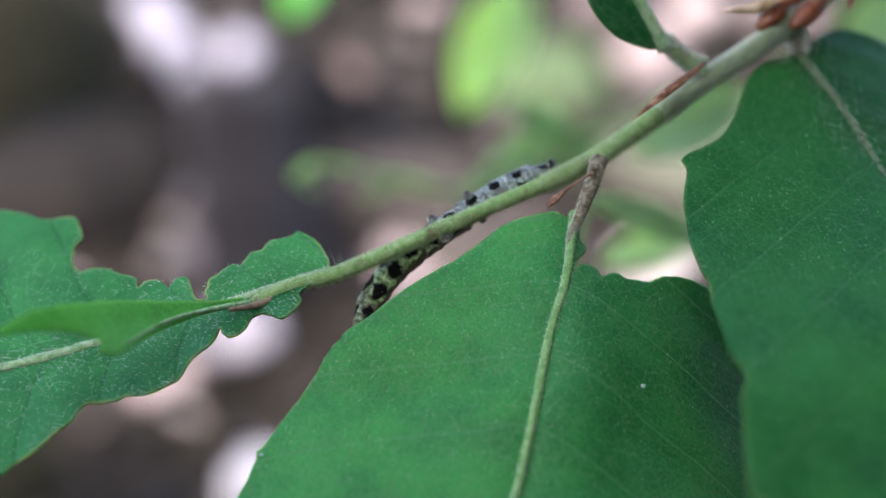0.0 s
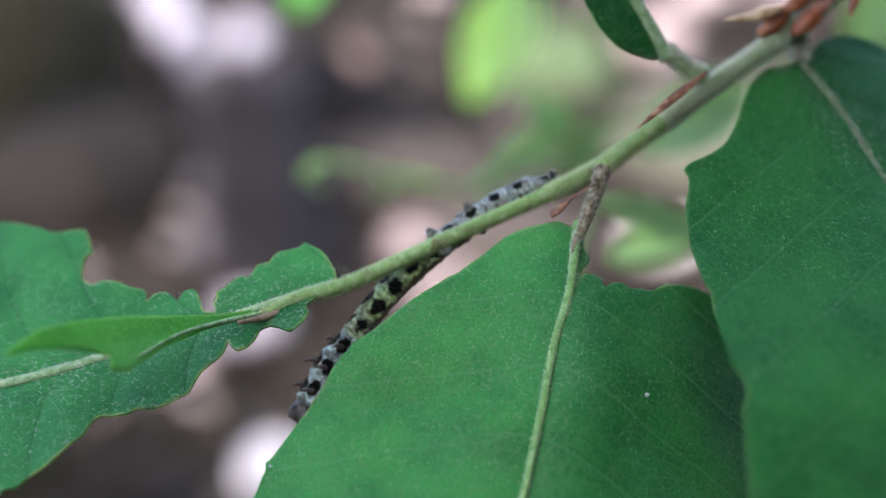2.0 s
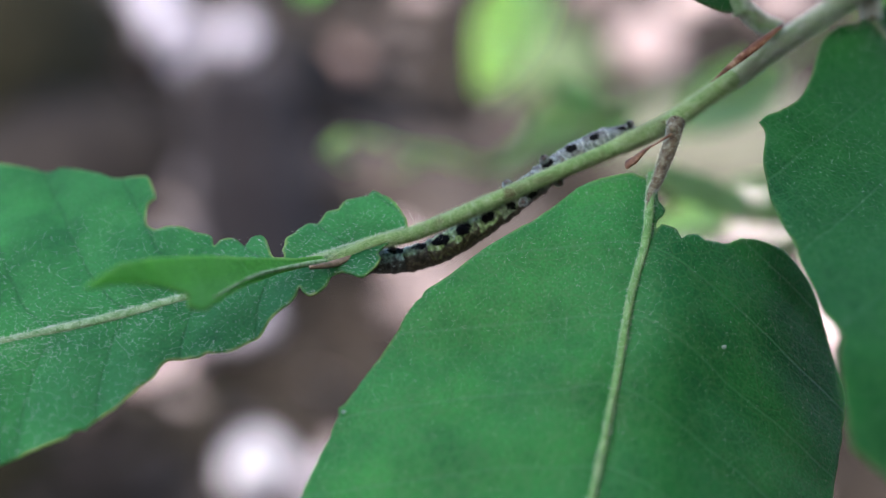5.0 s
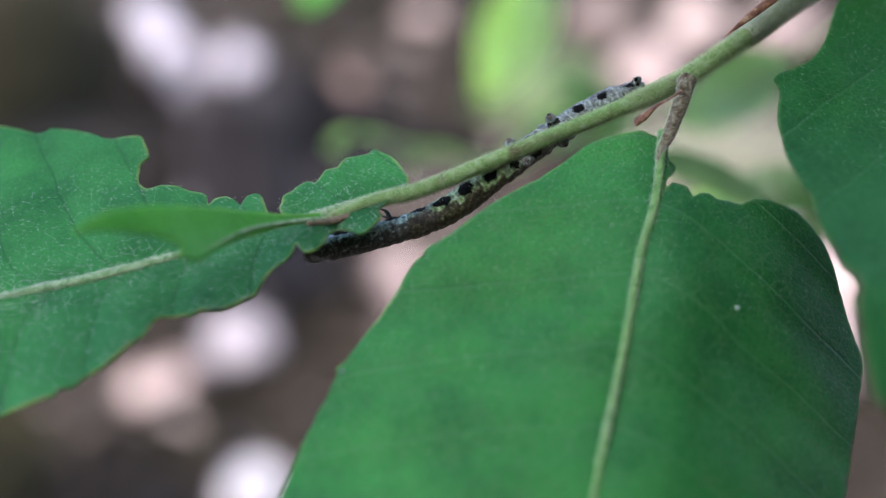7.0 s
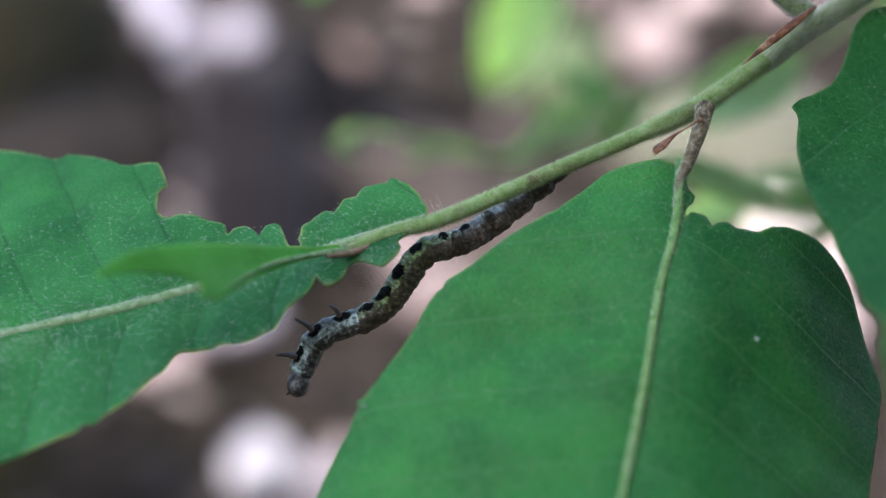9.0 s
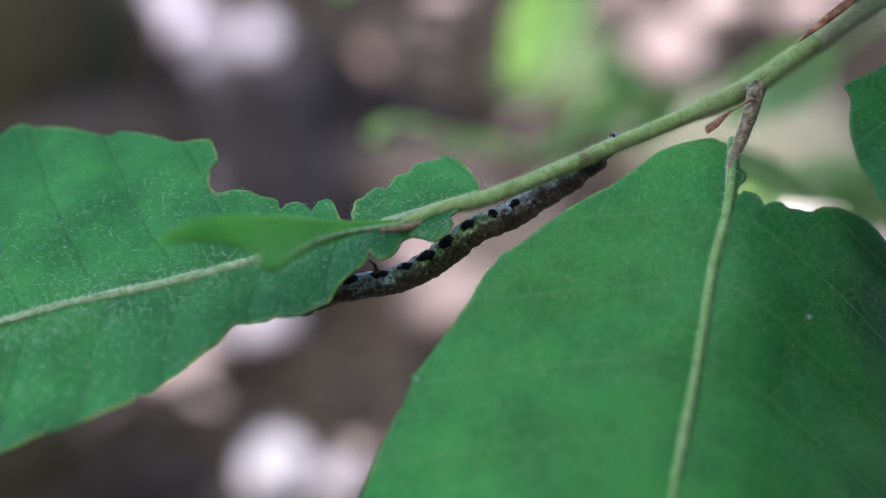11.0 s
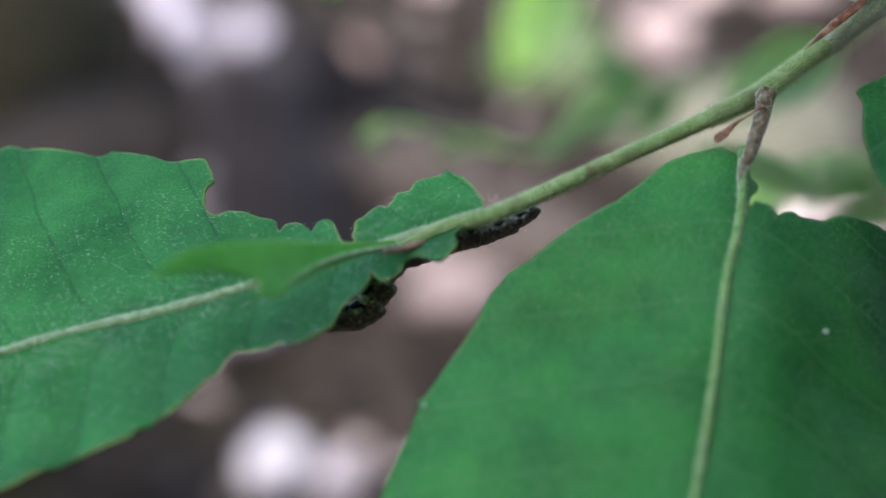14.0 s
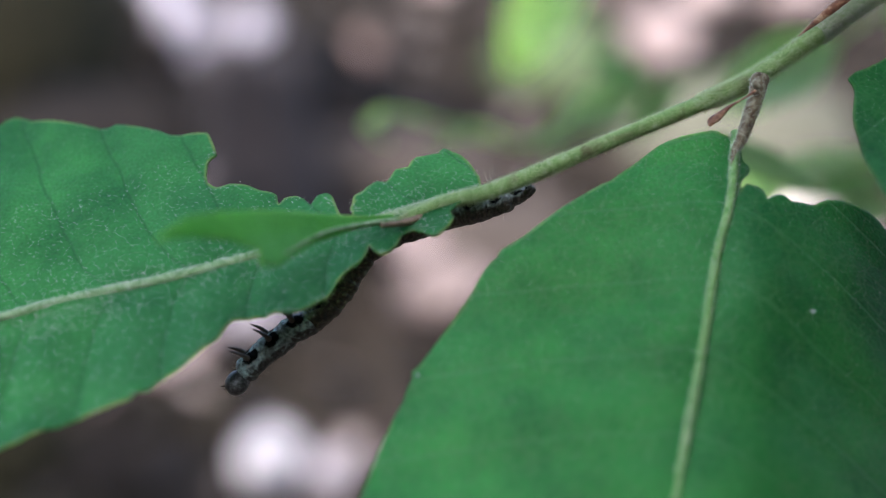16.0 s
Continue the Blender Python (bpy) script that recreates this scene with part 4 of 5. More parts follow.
def skin_material(name, pale, dark, split, spot):
    """Pale ringed belly with a ragged black blotch to each side, brown marbled back."""
    m, n, l, b = shader(name, 0.3, 0.5)
    co = n.new("ShaderNodeTexCoord")
    sep = n.new("ShaderNodeSeparateXYZ")
    l.new(co.outputs["Generated"], sep.inputs[0])
    info = n.new("ShaderNodeObjectInfo")
    away = n.new("ShaderNodeVectorMath")
    away.operation = "ADD"
    l.new(co.outputs["Object"], away.inputs[0])
    l.new(info.outputs["Random"], away.inputs[1])
    fine = noise_node(n, l, 2300, away.outputs[0], 4.0, 0.7)
    mid = noise_node(n, l, 800, away.outputs[0], 4.0, 0.65)
    brown = ramp(n, l, fine.outputs[0], [(0.34, tuple(0.25 * v for v in dark)), (0.48, dark), (0.58, tuple(2.5 * v for v in dark)), (0.68, tuple(0.9 * v for v in pale))]).outputs[0]
    ring = maths(n, l, "SINE", maths(n, l, "MULTIPLY_ADD", sep.outputs[0], 34.0, maths(n, l, "MULTIPLY", mid.outputs[0], 6.0)))
    cream = ramp(n, l, maths(n, l, "MULTIPLY_ADD", ring, 0.05, fine.outputs[0]), [(0.30, tuple(0.2 * v for v in pale)), (0.43, tuple(0.8 * v for v in pale)), (0.58, tuple(1.5 * v for v in pale)), (0.68, (0.74, 0.78, 0.70))]).outputs[0]
    edge = maths(n, l, "ADD", sep.outputs[2], maths(n, l, "MULTIPLY_ADD", mid.outputs[0], 0.5, -0.25))
    col = blend(n, l, ramp(n, l, edge, [(split - 0.05, (0, 0, 0)), (split + 0.04, (1, 1, 1))]).outputs[0], brown, cream)
    blotch = noise_node(n, l, 430, away.outputs[0], 3.0, 0.6)
    col = blend(n, l, ramp(n, l, blotch.outputs[0], [(0.46, (0, 0, 0)), (0.6, (0.75, 0.75, 0.75))]).outputs[0], col, brown)
    dx = maths(n, l, "SUBTRACT", sep.outputs[0], 0.5)
    dy = maths(n, l, "SUBTRACT", maths(n, l, "ABSOLUTE", maths(n, l, "SUBTRACT", sep.outputs[1], 0.5)), 0.30)
    dz = maths(n, l, "SUBTRACT", sep.outputs[2], 0.90)
    far = maths(n, l, "ADD", maths(n, l, "MULTIPLY", maths(n, l, "MULTIPLY", dx, dx), 1.1), maths(n, l, "ADD", maths(n, l, "MULTIPLY", dy, dy), maths(n, l, "MULTIPLY", dz, dz)))
    far = maths(n, l, "ADD", far, maths(n, l, "MULTIPLY_ADD", mid.outputs[0], 0.24, -0.12))
    black = ramp(n, l, far, [(spot * 0.66, (1, 1, 1)), (spot * 1.06, (0, 0, 0))]).outputs[0]
    col = blend(n, l, black, col, (0.004, 0.004, 0.004))
    l.new(maths(n, l, "MULTIPLY_ADD", black, 0.5, 0.3), b.inputs["Roughness"])
    l.new(maths(n, l, "MULTIPLY_ADD", black, -0.4, 0.5), b.inputs["Specular IOR Level"])
    l.new(col, b.inputs["Base Color"])
    bump(n, l, maths(n, l, "MULTIPLY_ADD", ring, 0.3, fine.outputs[0]), 0.9, 0.0002, b)
    return m


SKIN = skin_material("caterpillar_skin", (0.25, 0.37, 0.14), (0.046, 0.040, 0.019), 0.60, 0.088)
SKIN_SMALL = skin_material("caterpillar_skin_small_spot", (0.22, 0.30, 0.16), (0.050, 0.040, 0.026), 0.64, 0.034)
SKIN_TAIL = skin_material("caterpillar_tail", (0.25, 0.29, 0.275), (0.052, 0.041, 0.031), 0.65, 0.042)
SKIN_FRONT = skin_material("caterpillar_front", (0.46, 0.60, 0.60), (0.040, 0.041, 0.036), 0.46, 0.078)
HEAD = mottled("caterpillar_head", [(0.36, (0.012, 0.011, 0.011)), (0.5, (0.08, 0.076, 0.078)), (0.64, (0.34, 0.35, 0.37))], 1300, 0.35, 0.5, 0.0001)


def barrel(long, radius, seed, rings=3, tall=1.0, taper=0.0):
    """A soft body ring with shallow folds."""
    bm, sides, steps, loops = bmesh.new(), 26, 24, []
    for k in range(steps + 1):
        u = k / steps * 2 - 1
        r = radius * (1 - 0.20 * abs(u) ** 6 - 0.05 * abs(math.sin(u * rings * math.pi / 2)) ** 4)
        if taper and u < 0.2:
            r *= 1 - taper * ((0.2 - u) / 1.2) ** 1.6
        loop = []
        for j in range(sides):
            a = 2 * math.pi * j / sides
            q = r * (1 + 0.07 * noise.noise(Vector((u * 2, math.cos(a) * 1.5, math.sin(a) * 1.5 + seed * 3))) + 0.04 * noise.noise(Vector((u * 7, math.cos(a) * 4, math.sin(a) * 4 + seed * 3))))
            loop.append(bm.verts.new(Vector((u * long / 2, math.cos(a) * q, math.sin(a) * q * tall)) * MM))
        loops.append(loop)
    for r0, r1 in zip(loops, loops[1:]):
        for j in range(sides):
            bm.faces.new((r0[j], r0[(j + 1) % sides], r1[(j + 1) % sides], r1[j]))
    bm.faces.new(loops[0][::-1])
    bm.faces.new(loops[-1])
    return bm


caterpillar = tagged(new("caterpillar"), "brown and pale green looper caterpillar with black spots", "caterpillar")
caterpillar.matrix_world = START
SEGMENTS = []
rng = random.Random(7)
for k, radius in enumerate((0.9, 1.16, 1.34, 1.42, 1.44, 1.44, 1.44, 1.48, 1.44, 1.38, 1.34, 1.36, 1.3, 1.15)):
    if k == 13:
        bm = bmesh.new()
        bmesh.ops.create_uvsphere(bm, u_segments=20, v_segments=14, radius=1.0)
        for v in bm.verts:
            cleft = 1 - 0.12 * math.exp(-(v.co.y / 0.18) ** 2) * max(v.co.x, 0)
            v.co = Vector((v.co.x * 1.35 * cleft, v.co.y * 1.22, v.co.z * 1.15)) * MM
        seg = part("head", bm, HEAD, caterpillar, "mottled dark grey head")
        for side in (-1, 1):
            jaw = bmesh.new()
            bristle(jaw, Vector((0.9, 0.35 * side, 0.5)), Vector((0.8, 0.3 * side, 0.9)), 0.7, 0.16)
            part("antenna", jaw, LEG, seg)
    else:
        skin = SKIN_TAIL if k < 5 else SKIN_FRONT if k > 9 else SKIN_SMALL if k in (5, 9) else SKIN
        seg = part("segment", barrel(3.6, radius, k, taper=0.62 if k == 0 else 0.0), skin, caterpillar)
    if k in (10, 11, 12):
        for side in (-1, 1):
            bm = tube(bmesh.new(), [(0.2, 0.6 * side, 0.75 * radius), (0.35, 0.74 * side, radius + 0.6), (0.9, 0.66 * side, radius + (1.1 if k == 10 else 1.7))], (0.32, 0.19, 0.04), 4, 8, 0.05)
            part("leg", bm, LEG, seg, "short pointed dark leg")
    if k == 0:
        for side in (-1, 1):
            clasp = tube(bmesh.new(), [(-0.7, 0.35 * side, 0.2), (-1.1, 0.7 * side, 0.6), (-1.2, 0.78 * side, 0.95)], (0.5, 0.42, 0.28), 4, 12, 0.08)
            part("proleg", clasp, SKIN_TAIL, seg, "stubby grey clasping foot")
    if k in (3, 5):
        back = -1.2 if k == 5 else 0.0
        for side in (-1, 1):
            foot = tube(bmesh.new(), [(back, 0.8 * side, 0.1), (back, 1.3 * side, 0.6), (back + 0.05, 1.5 * side, 1.15)], (0.66, 0.6, 0.46), 4, 12, 0.08)
            stub = part("proleg", foot, SKIN_TAIL, seg, "stubby grey clasping foot")
            pad = tube(bmesh.new(), [(back + 0.05, 1.5 * side, 1.1), (back + 0.05, 1.52 * side, 1.24)], (0.24, 0.2), 2, 10)
            part("sole", pad, LEG, stub, "dark hooked sole")
    bm = bmesh.new()
    for _ in range(20):
        a = rng.uniform(0, 6.283)
        w = Vector((rng.uniform(-0.4, 0.4), math.cos(a), math.sin(a)))
        bristle(bm, Vector((rng.uniform(-1.2, 1.2), math.cos(a) * radius * 0.93, math.sin(a) * radius * 0.93)), w, rng.uniform(0.4, 1.25), 0.013)
    part("bristle", bm, HAIRS, seg)
    SEGMENTS.append(seg)


def motions():
    key = lambda t, x, y, z, rx, ry, rz: (t, pose(x * MM, y * MM, z * MM, rx, ry, rz))
    walk(SEGMENTS[0], [
        key(0, 10.58, 163.69, 8.18, -92.0, 17.6, -174.7), key(0.5, 10.78, 163.76, 8.34, -92.0, 17.1, -174.6), key(1, 10.32, 163.63, 8.24, -92.0, 18.1, -174.9),
        key(1.5, 10.44, 163.66, 8.21, -92.0, 15.9, -175.0), key(2, 10.32, 163.63, 8.07, -92.0, 16.9, -175.1), key(2.5, 10.33, 163.63, 8.06, -92.0, 16.6, -175.1),
        key(3, 10.50, 163.66, 8.06, -92.0, 17.3, -174.9), key(3.5, 10.74, 163.71, 8.33, -92.0, 15.7, -174.7), key(6, 10.81, 163.73, 8.19, -92.0, 20.0, -174.4),
        key(6.5, 10.67, 163.67, 8.26, -92.0, 22.5, -175.1), key(7, 10.74, 163.70, 8.37, -92.0, 22.5, -174.6), key(7.5, 10.03, 163.54, 7.77, -92.0, 23.6, -176.0),
        key(8, 2.95, 161.05, 2.34, -39.8, 23.6, -177.2), key(8.2, 1.00, 160.95, 1.41, -21.8, 29.6, -177.3), key(8.5, 1.81, 162.29, 2.66, 5.2, 26.3, -177.4),
        key(8.8, 1.18, 162.26, 2.45, 5.3, 27.2, -177.4), key(9, 1.62, 162.28, 2.54, 5.3, 29.6, -177.4), key(9.5, 1.31, 162.27, 2.20, 5.4, 32.3, -177.4),
        key(10, 1.48, 162.27, 2.50, 5.5, 35.6, -177.4), key(12.5, 1.55, 160.98, 3.05, -38.0, 36.8, -177.4), key(13, -2.33, 160.79, -1.68, -38.6, 26.7, -177.0),
        key(13.5, -6.84, 160.53, -3.08, -38.4, 25.9, -176.5), key(14, -7.66, 160.50, -2.71, -20.4, 23.4, -176.2), key(14.5, -7.66, 160.50, -2.71, -20.2, 23.4, -176.2),
        key(15, -7.66, 160.50, -2.71, -20.3, 23.4, -176.2), key(15.3, -7.66, 160.50, -2.71, -20.3, 23.4, -176.2), key(15.5, -7.66, 160.50, -2.71, -20.3, 23.4, -176.2),
        key(15.7, -7.66, 160.50, -2.71, -20.3, 23.4, -176.2), key(15.8, -7.66, 160.50, -2.71, -20.3, 23.4, -176.2), key(15.9, -7.66, 160.50, -2.71, -20.3, 23.4, -176.2),
        key(16, -7.66, 160.50, -2.71, -20.3, 23.4, -176.2),
    ])
    walk(SEGMENTS[1], [
        key(0, 8.07, 163.43, 7.31, -92.0, 25.5, -176.0), key(0.5, 8.32, 163.49, 7.54, -92.0, 24.9, -175.7), key(1, 7.74, 163.36, 7.28, -92.0, 26.6, -176.2),
        key(1.5, 7.87, 163.39, 7.34, -92.0, 26.7, -175.9), key(2, 7.71, 163.35, 7.21, -92.0, 24.6, -176.1), key(2.5, 7.72, 163.36, 7.23, -92.0, 23.4, -176.1),
        key(3, 7.95, 163.40, 7.17, -92.0, 25.5, -176.1), key(3.5, 8.22, 163.44, 7.53, -92.0, 23.4, -176.1), key(6, 8.20, 163.43, 7.07, -92.0, 26.6, -176.3),
        key(6.5, 8.12, 163.41, 7.14, -92.0, 24.8, -176.0), key(7, 8.22, 163.44, 7.17, -92.0, 28.1, -176.2), key(7.5, 7.46, 163.27, 6.59, -92.0, 27.2, -176.5),
        key(8, 0.70, 160.94, 1.23, -39.7, 28.7, -177.4), key(8.2, -0.95, 160.86, 0.30, -21.7, 30.5, -177.4), key(8.5, -0.25, 161.99, 1.20, 5.3, 28.8, -177.4),
        key(8.8, -1.11, 161.95, 0.88, 5.4, 29.2, -177.3), key(9, -0.66, 161.97, 0.80, 5.4, 31.4, -177.3), key(9.5, -0.92, 161.96, 0.41, 5.4, 30.0, -177.2),
        key(10, -0.74, 161.97, 0.57, 5.5, 32.1, -177.3), key(12.5, -0.58, 160.88, 1.32, -38.0, 32.5, -177.3), key(13, -4.40, 160.68, -2.38, -38.7, 23.7, -176.8),
        key(13.5, -8.78, 160.41, -4.03, -38.3, 26.8, -176.4), key(14, -10.05, 160.34, -3.74, -20.4, 19.1, -176.2), key(14.5, -10.05, 160.34, -3.74, -20.2, 19.1, -176.2),
        key(15, -10.05, 160.34, -3.74, -20.3, 19.1, -176.2), key(15.3, -10.05, 160.34, -3.74, -20.2, 19.1, -176.2), key(15.5, -10.05, 160.34, -3.74, -20.2, 19.1, -176.2),
        key(15.7, -10.05, 160.34, -3.74, -20.2, 19.1, -176.2), key(15.8, -10.05, 160.34, -3.74, -20.1, 19.1, -176.2), key(15.9, -10.05, 160.34, -3.74, -20.1, 19.1, -176.2),
        key(16, -10.05, 160.34, -3.74, -20.1, 19.1, -176.2),
    ])
    walk(SEGMENTS[2], [
        key(0, 5.71, 163.11, 5.94, -90.0, 29.5, -176.7), key(0.5, 6.02, 163.17, 6.19, -90.0, 29.6, -176.6), key(1, 5.31, 163.02, 5.84, -90.0, 29.7, -176.8),
        key(1.5, 5.49, 163.06, 5.84, -90.0, 31.5, -176.6), key(2, 5.25, 163.01, 5.82, -90.0, 28.9, -176.7), key(2.5, 5.24, 163.00, 5.92, -90.0, 27.6, -176.8),
        key(3, 5.56, 163.07, 5.78, -90.0, 29.2, -176.8), key(3.5, 5.81, 163.11, 6.26, -90.0, 28.7, -176.7), key(6, 5.67, 163.08, 5.56, -90.0, 29.2, -176.8),
        key(6.5, 5.59, 163.05, 5.75, -90.0, 27.3, -176.8), key(7, 5.78, 163.10, 5.63, -90.0, 29.1, -176.8), key(7.5, 4.96, 162.92, 5.07, -90.0, 28.5, -176.9),
        key(8, -1.47, 160.84, -0.04, -39.5, 31.9, -177.2), key(8.2, -2.87, 160.77, -0.87, -21.5, 31.4, -177.2), key(8.5, -2.26, 161.60, -0.27, 5.5, 30.5, -177.1),
        key(8.8, -3.31, 161.54, -0.75, 5.6, 32.4, -177.0), key(9, -2.90, 161.57, -0.91, 5.7, 33.2, -177.0), key(9.5, -3.23, 161.55, -1.14, 5.5, 29.1, -177.0),
        key(10, -3.07, 161.55, -1.07, 5.5, 28.9, -177.0), key(12.5, -2.85, 160.77, -0.10, -38.0, 29.7, -177.0), key(13, -6.52, 160.56, -2.97, -38.6, 23.7, -176.5),
        key(13.5, -10.71, 160.29, -5.02, -38.1, 25.5, -175.7), key(14, -12.49, 160.18, -4.38, -18.1, 13.7, -176.3), key(14.5, -12.49, 160.18, -4.38, -17.5, 13.7, -176.3),
        key(15, -12.49, 160.18, -4.38, -17.6, 13.7, -176.3), key(15.3, -12.49, 160.18, -4.38, -17.5, 13.7, -176.3), key(15.5, -12.49, 160.18, -4.38, -17.5, 13.7, -176.3),
        key(15.7, -12.49, 160.18, -4.38, -17.7, 13.7, -176.3), key(15.8, -12.49, 160.18, -4.38, -17.7, 13.7, -176.3), key(15.9, -12.49, 160.18, -4.38, -17.8, 13.7, -176.3),
        key(16, -12.49, 160.18, -4.38, -17.9, 13.7, -176.3),
    ])
    walk(SEGMENTS[3], [
        key(0, 3.38, 162.69, 4.35, -86.0, 31.1, -177.0), key(0.5, 3.73, 162.77, 4.67, -86.0, 29.7, -176.9), key(1, 2.89, 162.58, 4.23, -86.0, 30.9, -177.0),
        key(1.5, 3.14, 162.64, 4.16, -86.0, 32.6, -177.1), key(2, 2.84, 162.57, 4.23, -86.0, 30.5, -177.1), key(2.5, 2.81, 162.56, 4.36, -86.0, 30.5, -177.1),
        key(3, 3.18, 162.64, 4.21, -86.0, 30.1, -177.0), key(3.5, 3.51, 162.70, 4.66, -86.0, 33.1, -177.0), key(6, 3.19, 162.63, 3.81, -86.0, 32.1, -176.9),
        key(6.5, 3.11, 162.60, 4.10, -86.0, 30.4, -177.2), key(7, 3.29, 162.65, 3.99, -86.0, 28.9, -177.1), key(7.5, 2.45, 162.45, 3.43, -86.0, 28.3, -177.1),
        key(8, -3.57, 160.73, -1.40, -39.3, 32.7, -176.9), key(8.2, -4.78, 160.66, -2.04, -21.3, 30.9, -176.8), key(8.5, -4.25, 161.09, -1.65, 5.8, 30.9, -176.7),
        key(8.8, -5.45, 161.02, -2.38, 5.9, 33.0, -176.6), key(9, -5.08, 161.04, -2.60, 5.9, 33.6, -176.6), key(9.5, -5.50, 161.02, -2.68, 5.7, 30.3, -176.6),
        key(10, -5.43, 161.02, -2.56, 5.7, 29.3, -176.6), key(12.5, -5.12, 160.64, -1.61, -38.0, 30.2, -176.6), key(13, -8.62, 160.43, -3.91, -38.8, 17.9, -176.1),
        key(13.5, -12.70, 160.11, -5.87, -37.7, 22.2, -174.3), key(14, -15.04, 160.02, -4.96, -11.7, 15.9, -176.4), key(14.5, -15.04, 160.02, -4.96, -11.3, 15.9, -176.4),
        key(15, -15.04, 160.02, -4.96, -11.3, 15.9, -176.4), key(15.3, -15.04, 160.02, -4.96, -11.3, 15.9, -176.4), key(15.5, -15.04, 160.02, -4.96, -11.3, 15.9, -176.4),
        key(15.7, -15.04, 160.02, -4.96, -11.5, 15.9, -176.4), key(15.8, -15.04, 160.02, -4.96, -11.5, 15.9, -176.4), key(15.9, -15.04, 160.02, -4.96, -11.6, 15.9, -176.4),
        key(16, -15.04, 160.02, -4.96, -11.7, 15.9, -176.4),
    ])
    walk(SEGMENTS[4], [
        key(0, 1.09, 161.95, 2.62, -76.0, 31.5, -177.3), key(0.5, 1.47, 162.04, 3.01, -76.0, 30.8, -177.2), key(1, 0.53, 161.82, 2.44, -76.0, 32.2, -177.3),
        key(1.5, 0.86, 161.90, 2.30, -76.0, 35.0, -177.3), key(2, 0.48, 161.81, 2.46, -76.0, 32.7, -177.2), key(2.5, 0.48, 161.81, 2.56, -76.0, 34.0, -177.2),
        key(3, 0.84, 161.89, 2.46, -76.0, 32.1, -177.2), key(3.5, 1.27, 161.98, 2.83, -76.0, 34.7, -177.2), key(6, 0.83, 161.88, 1.97, -76.0, 37.4, -177.3),
        key(6.5, 0.74, 161.85, 2.34, -76.0, 35.9, -177.3), key(7, 0.91, 161.90, 2.27, -76.0, 35.8, -177.2), key(7.5, -0.07, 161.67, 1.88, -76.0, 29.0, -177.3),
        key(8, -5.70, 160.61, -2.73, -39.3, 31.0, -176.6), key(8.2, -6.71, 160.55, -3.17, -21.3, 31.3, -176.6), key(8.5, -6.24, 160.57, -2.85, 5.8, 31.4, -176.5),
        key(8.8, -7.62, 160.49, -3.75, 5.8, 34.6, -176.4), key(9, -7.32, 160.51, -4.00, 5.8, 28.8, -176.4), key(9.5, -7.79, 160.48, -3.95, 5.7, 27.3, -176.3),
        key(10, -7.74, 160.48, -3.95, 5.9, 30.9, -176.4), key(12.5, -7.36, 160.50, -3.06, -36.0, 30.7, -176.4), key(13, -10.87, 160.26, -4.29, 4.6, 6.8, -175.5),
        key(13.5, -14.68, 159.90, -6.72, 7.0, 25.3, -173.3), key(14, -17.52, 159.86, -5.82, -3.6, 19.1, -176.3), key(14.5, -17.52, 159.86, -5.82, -3.6, 19.1, -176.3),
        key(15, -17.52, 159.86, -5.82, -3.4, 19.1, -176.3), key(15.3, -17.52, 159.86, -5.82, -3.5, 19.1, -176.3), key(15.5, -17.52, 159.86, -5.82, -3.6, 19.1, -176.3),
        key(15.7, -17.52, 159.86, -5.82, -3.6, 19.1, -176.3), key(15.8, -17.52, 159.86, -5.82, -3.6, 19.1, -176.3), key(15.9, -17.52, 159.86, -5.82, -3.6, 19.1, -176.3),
        key(16, -17.52, 159.86, -5.82, -3.6, 19.1, -176.3),
    ])
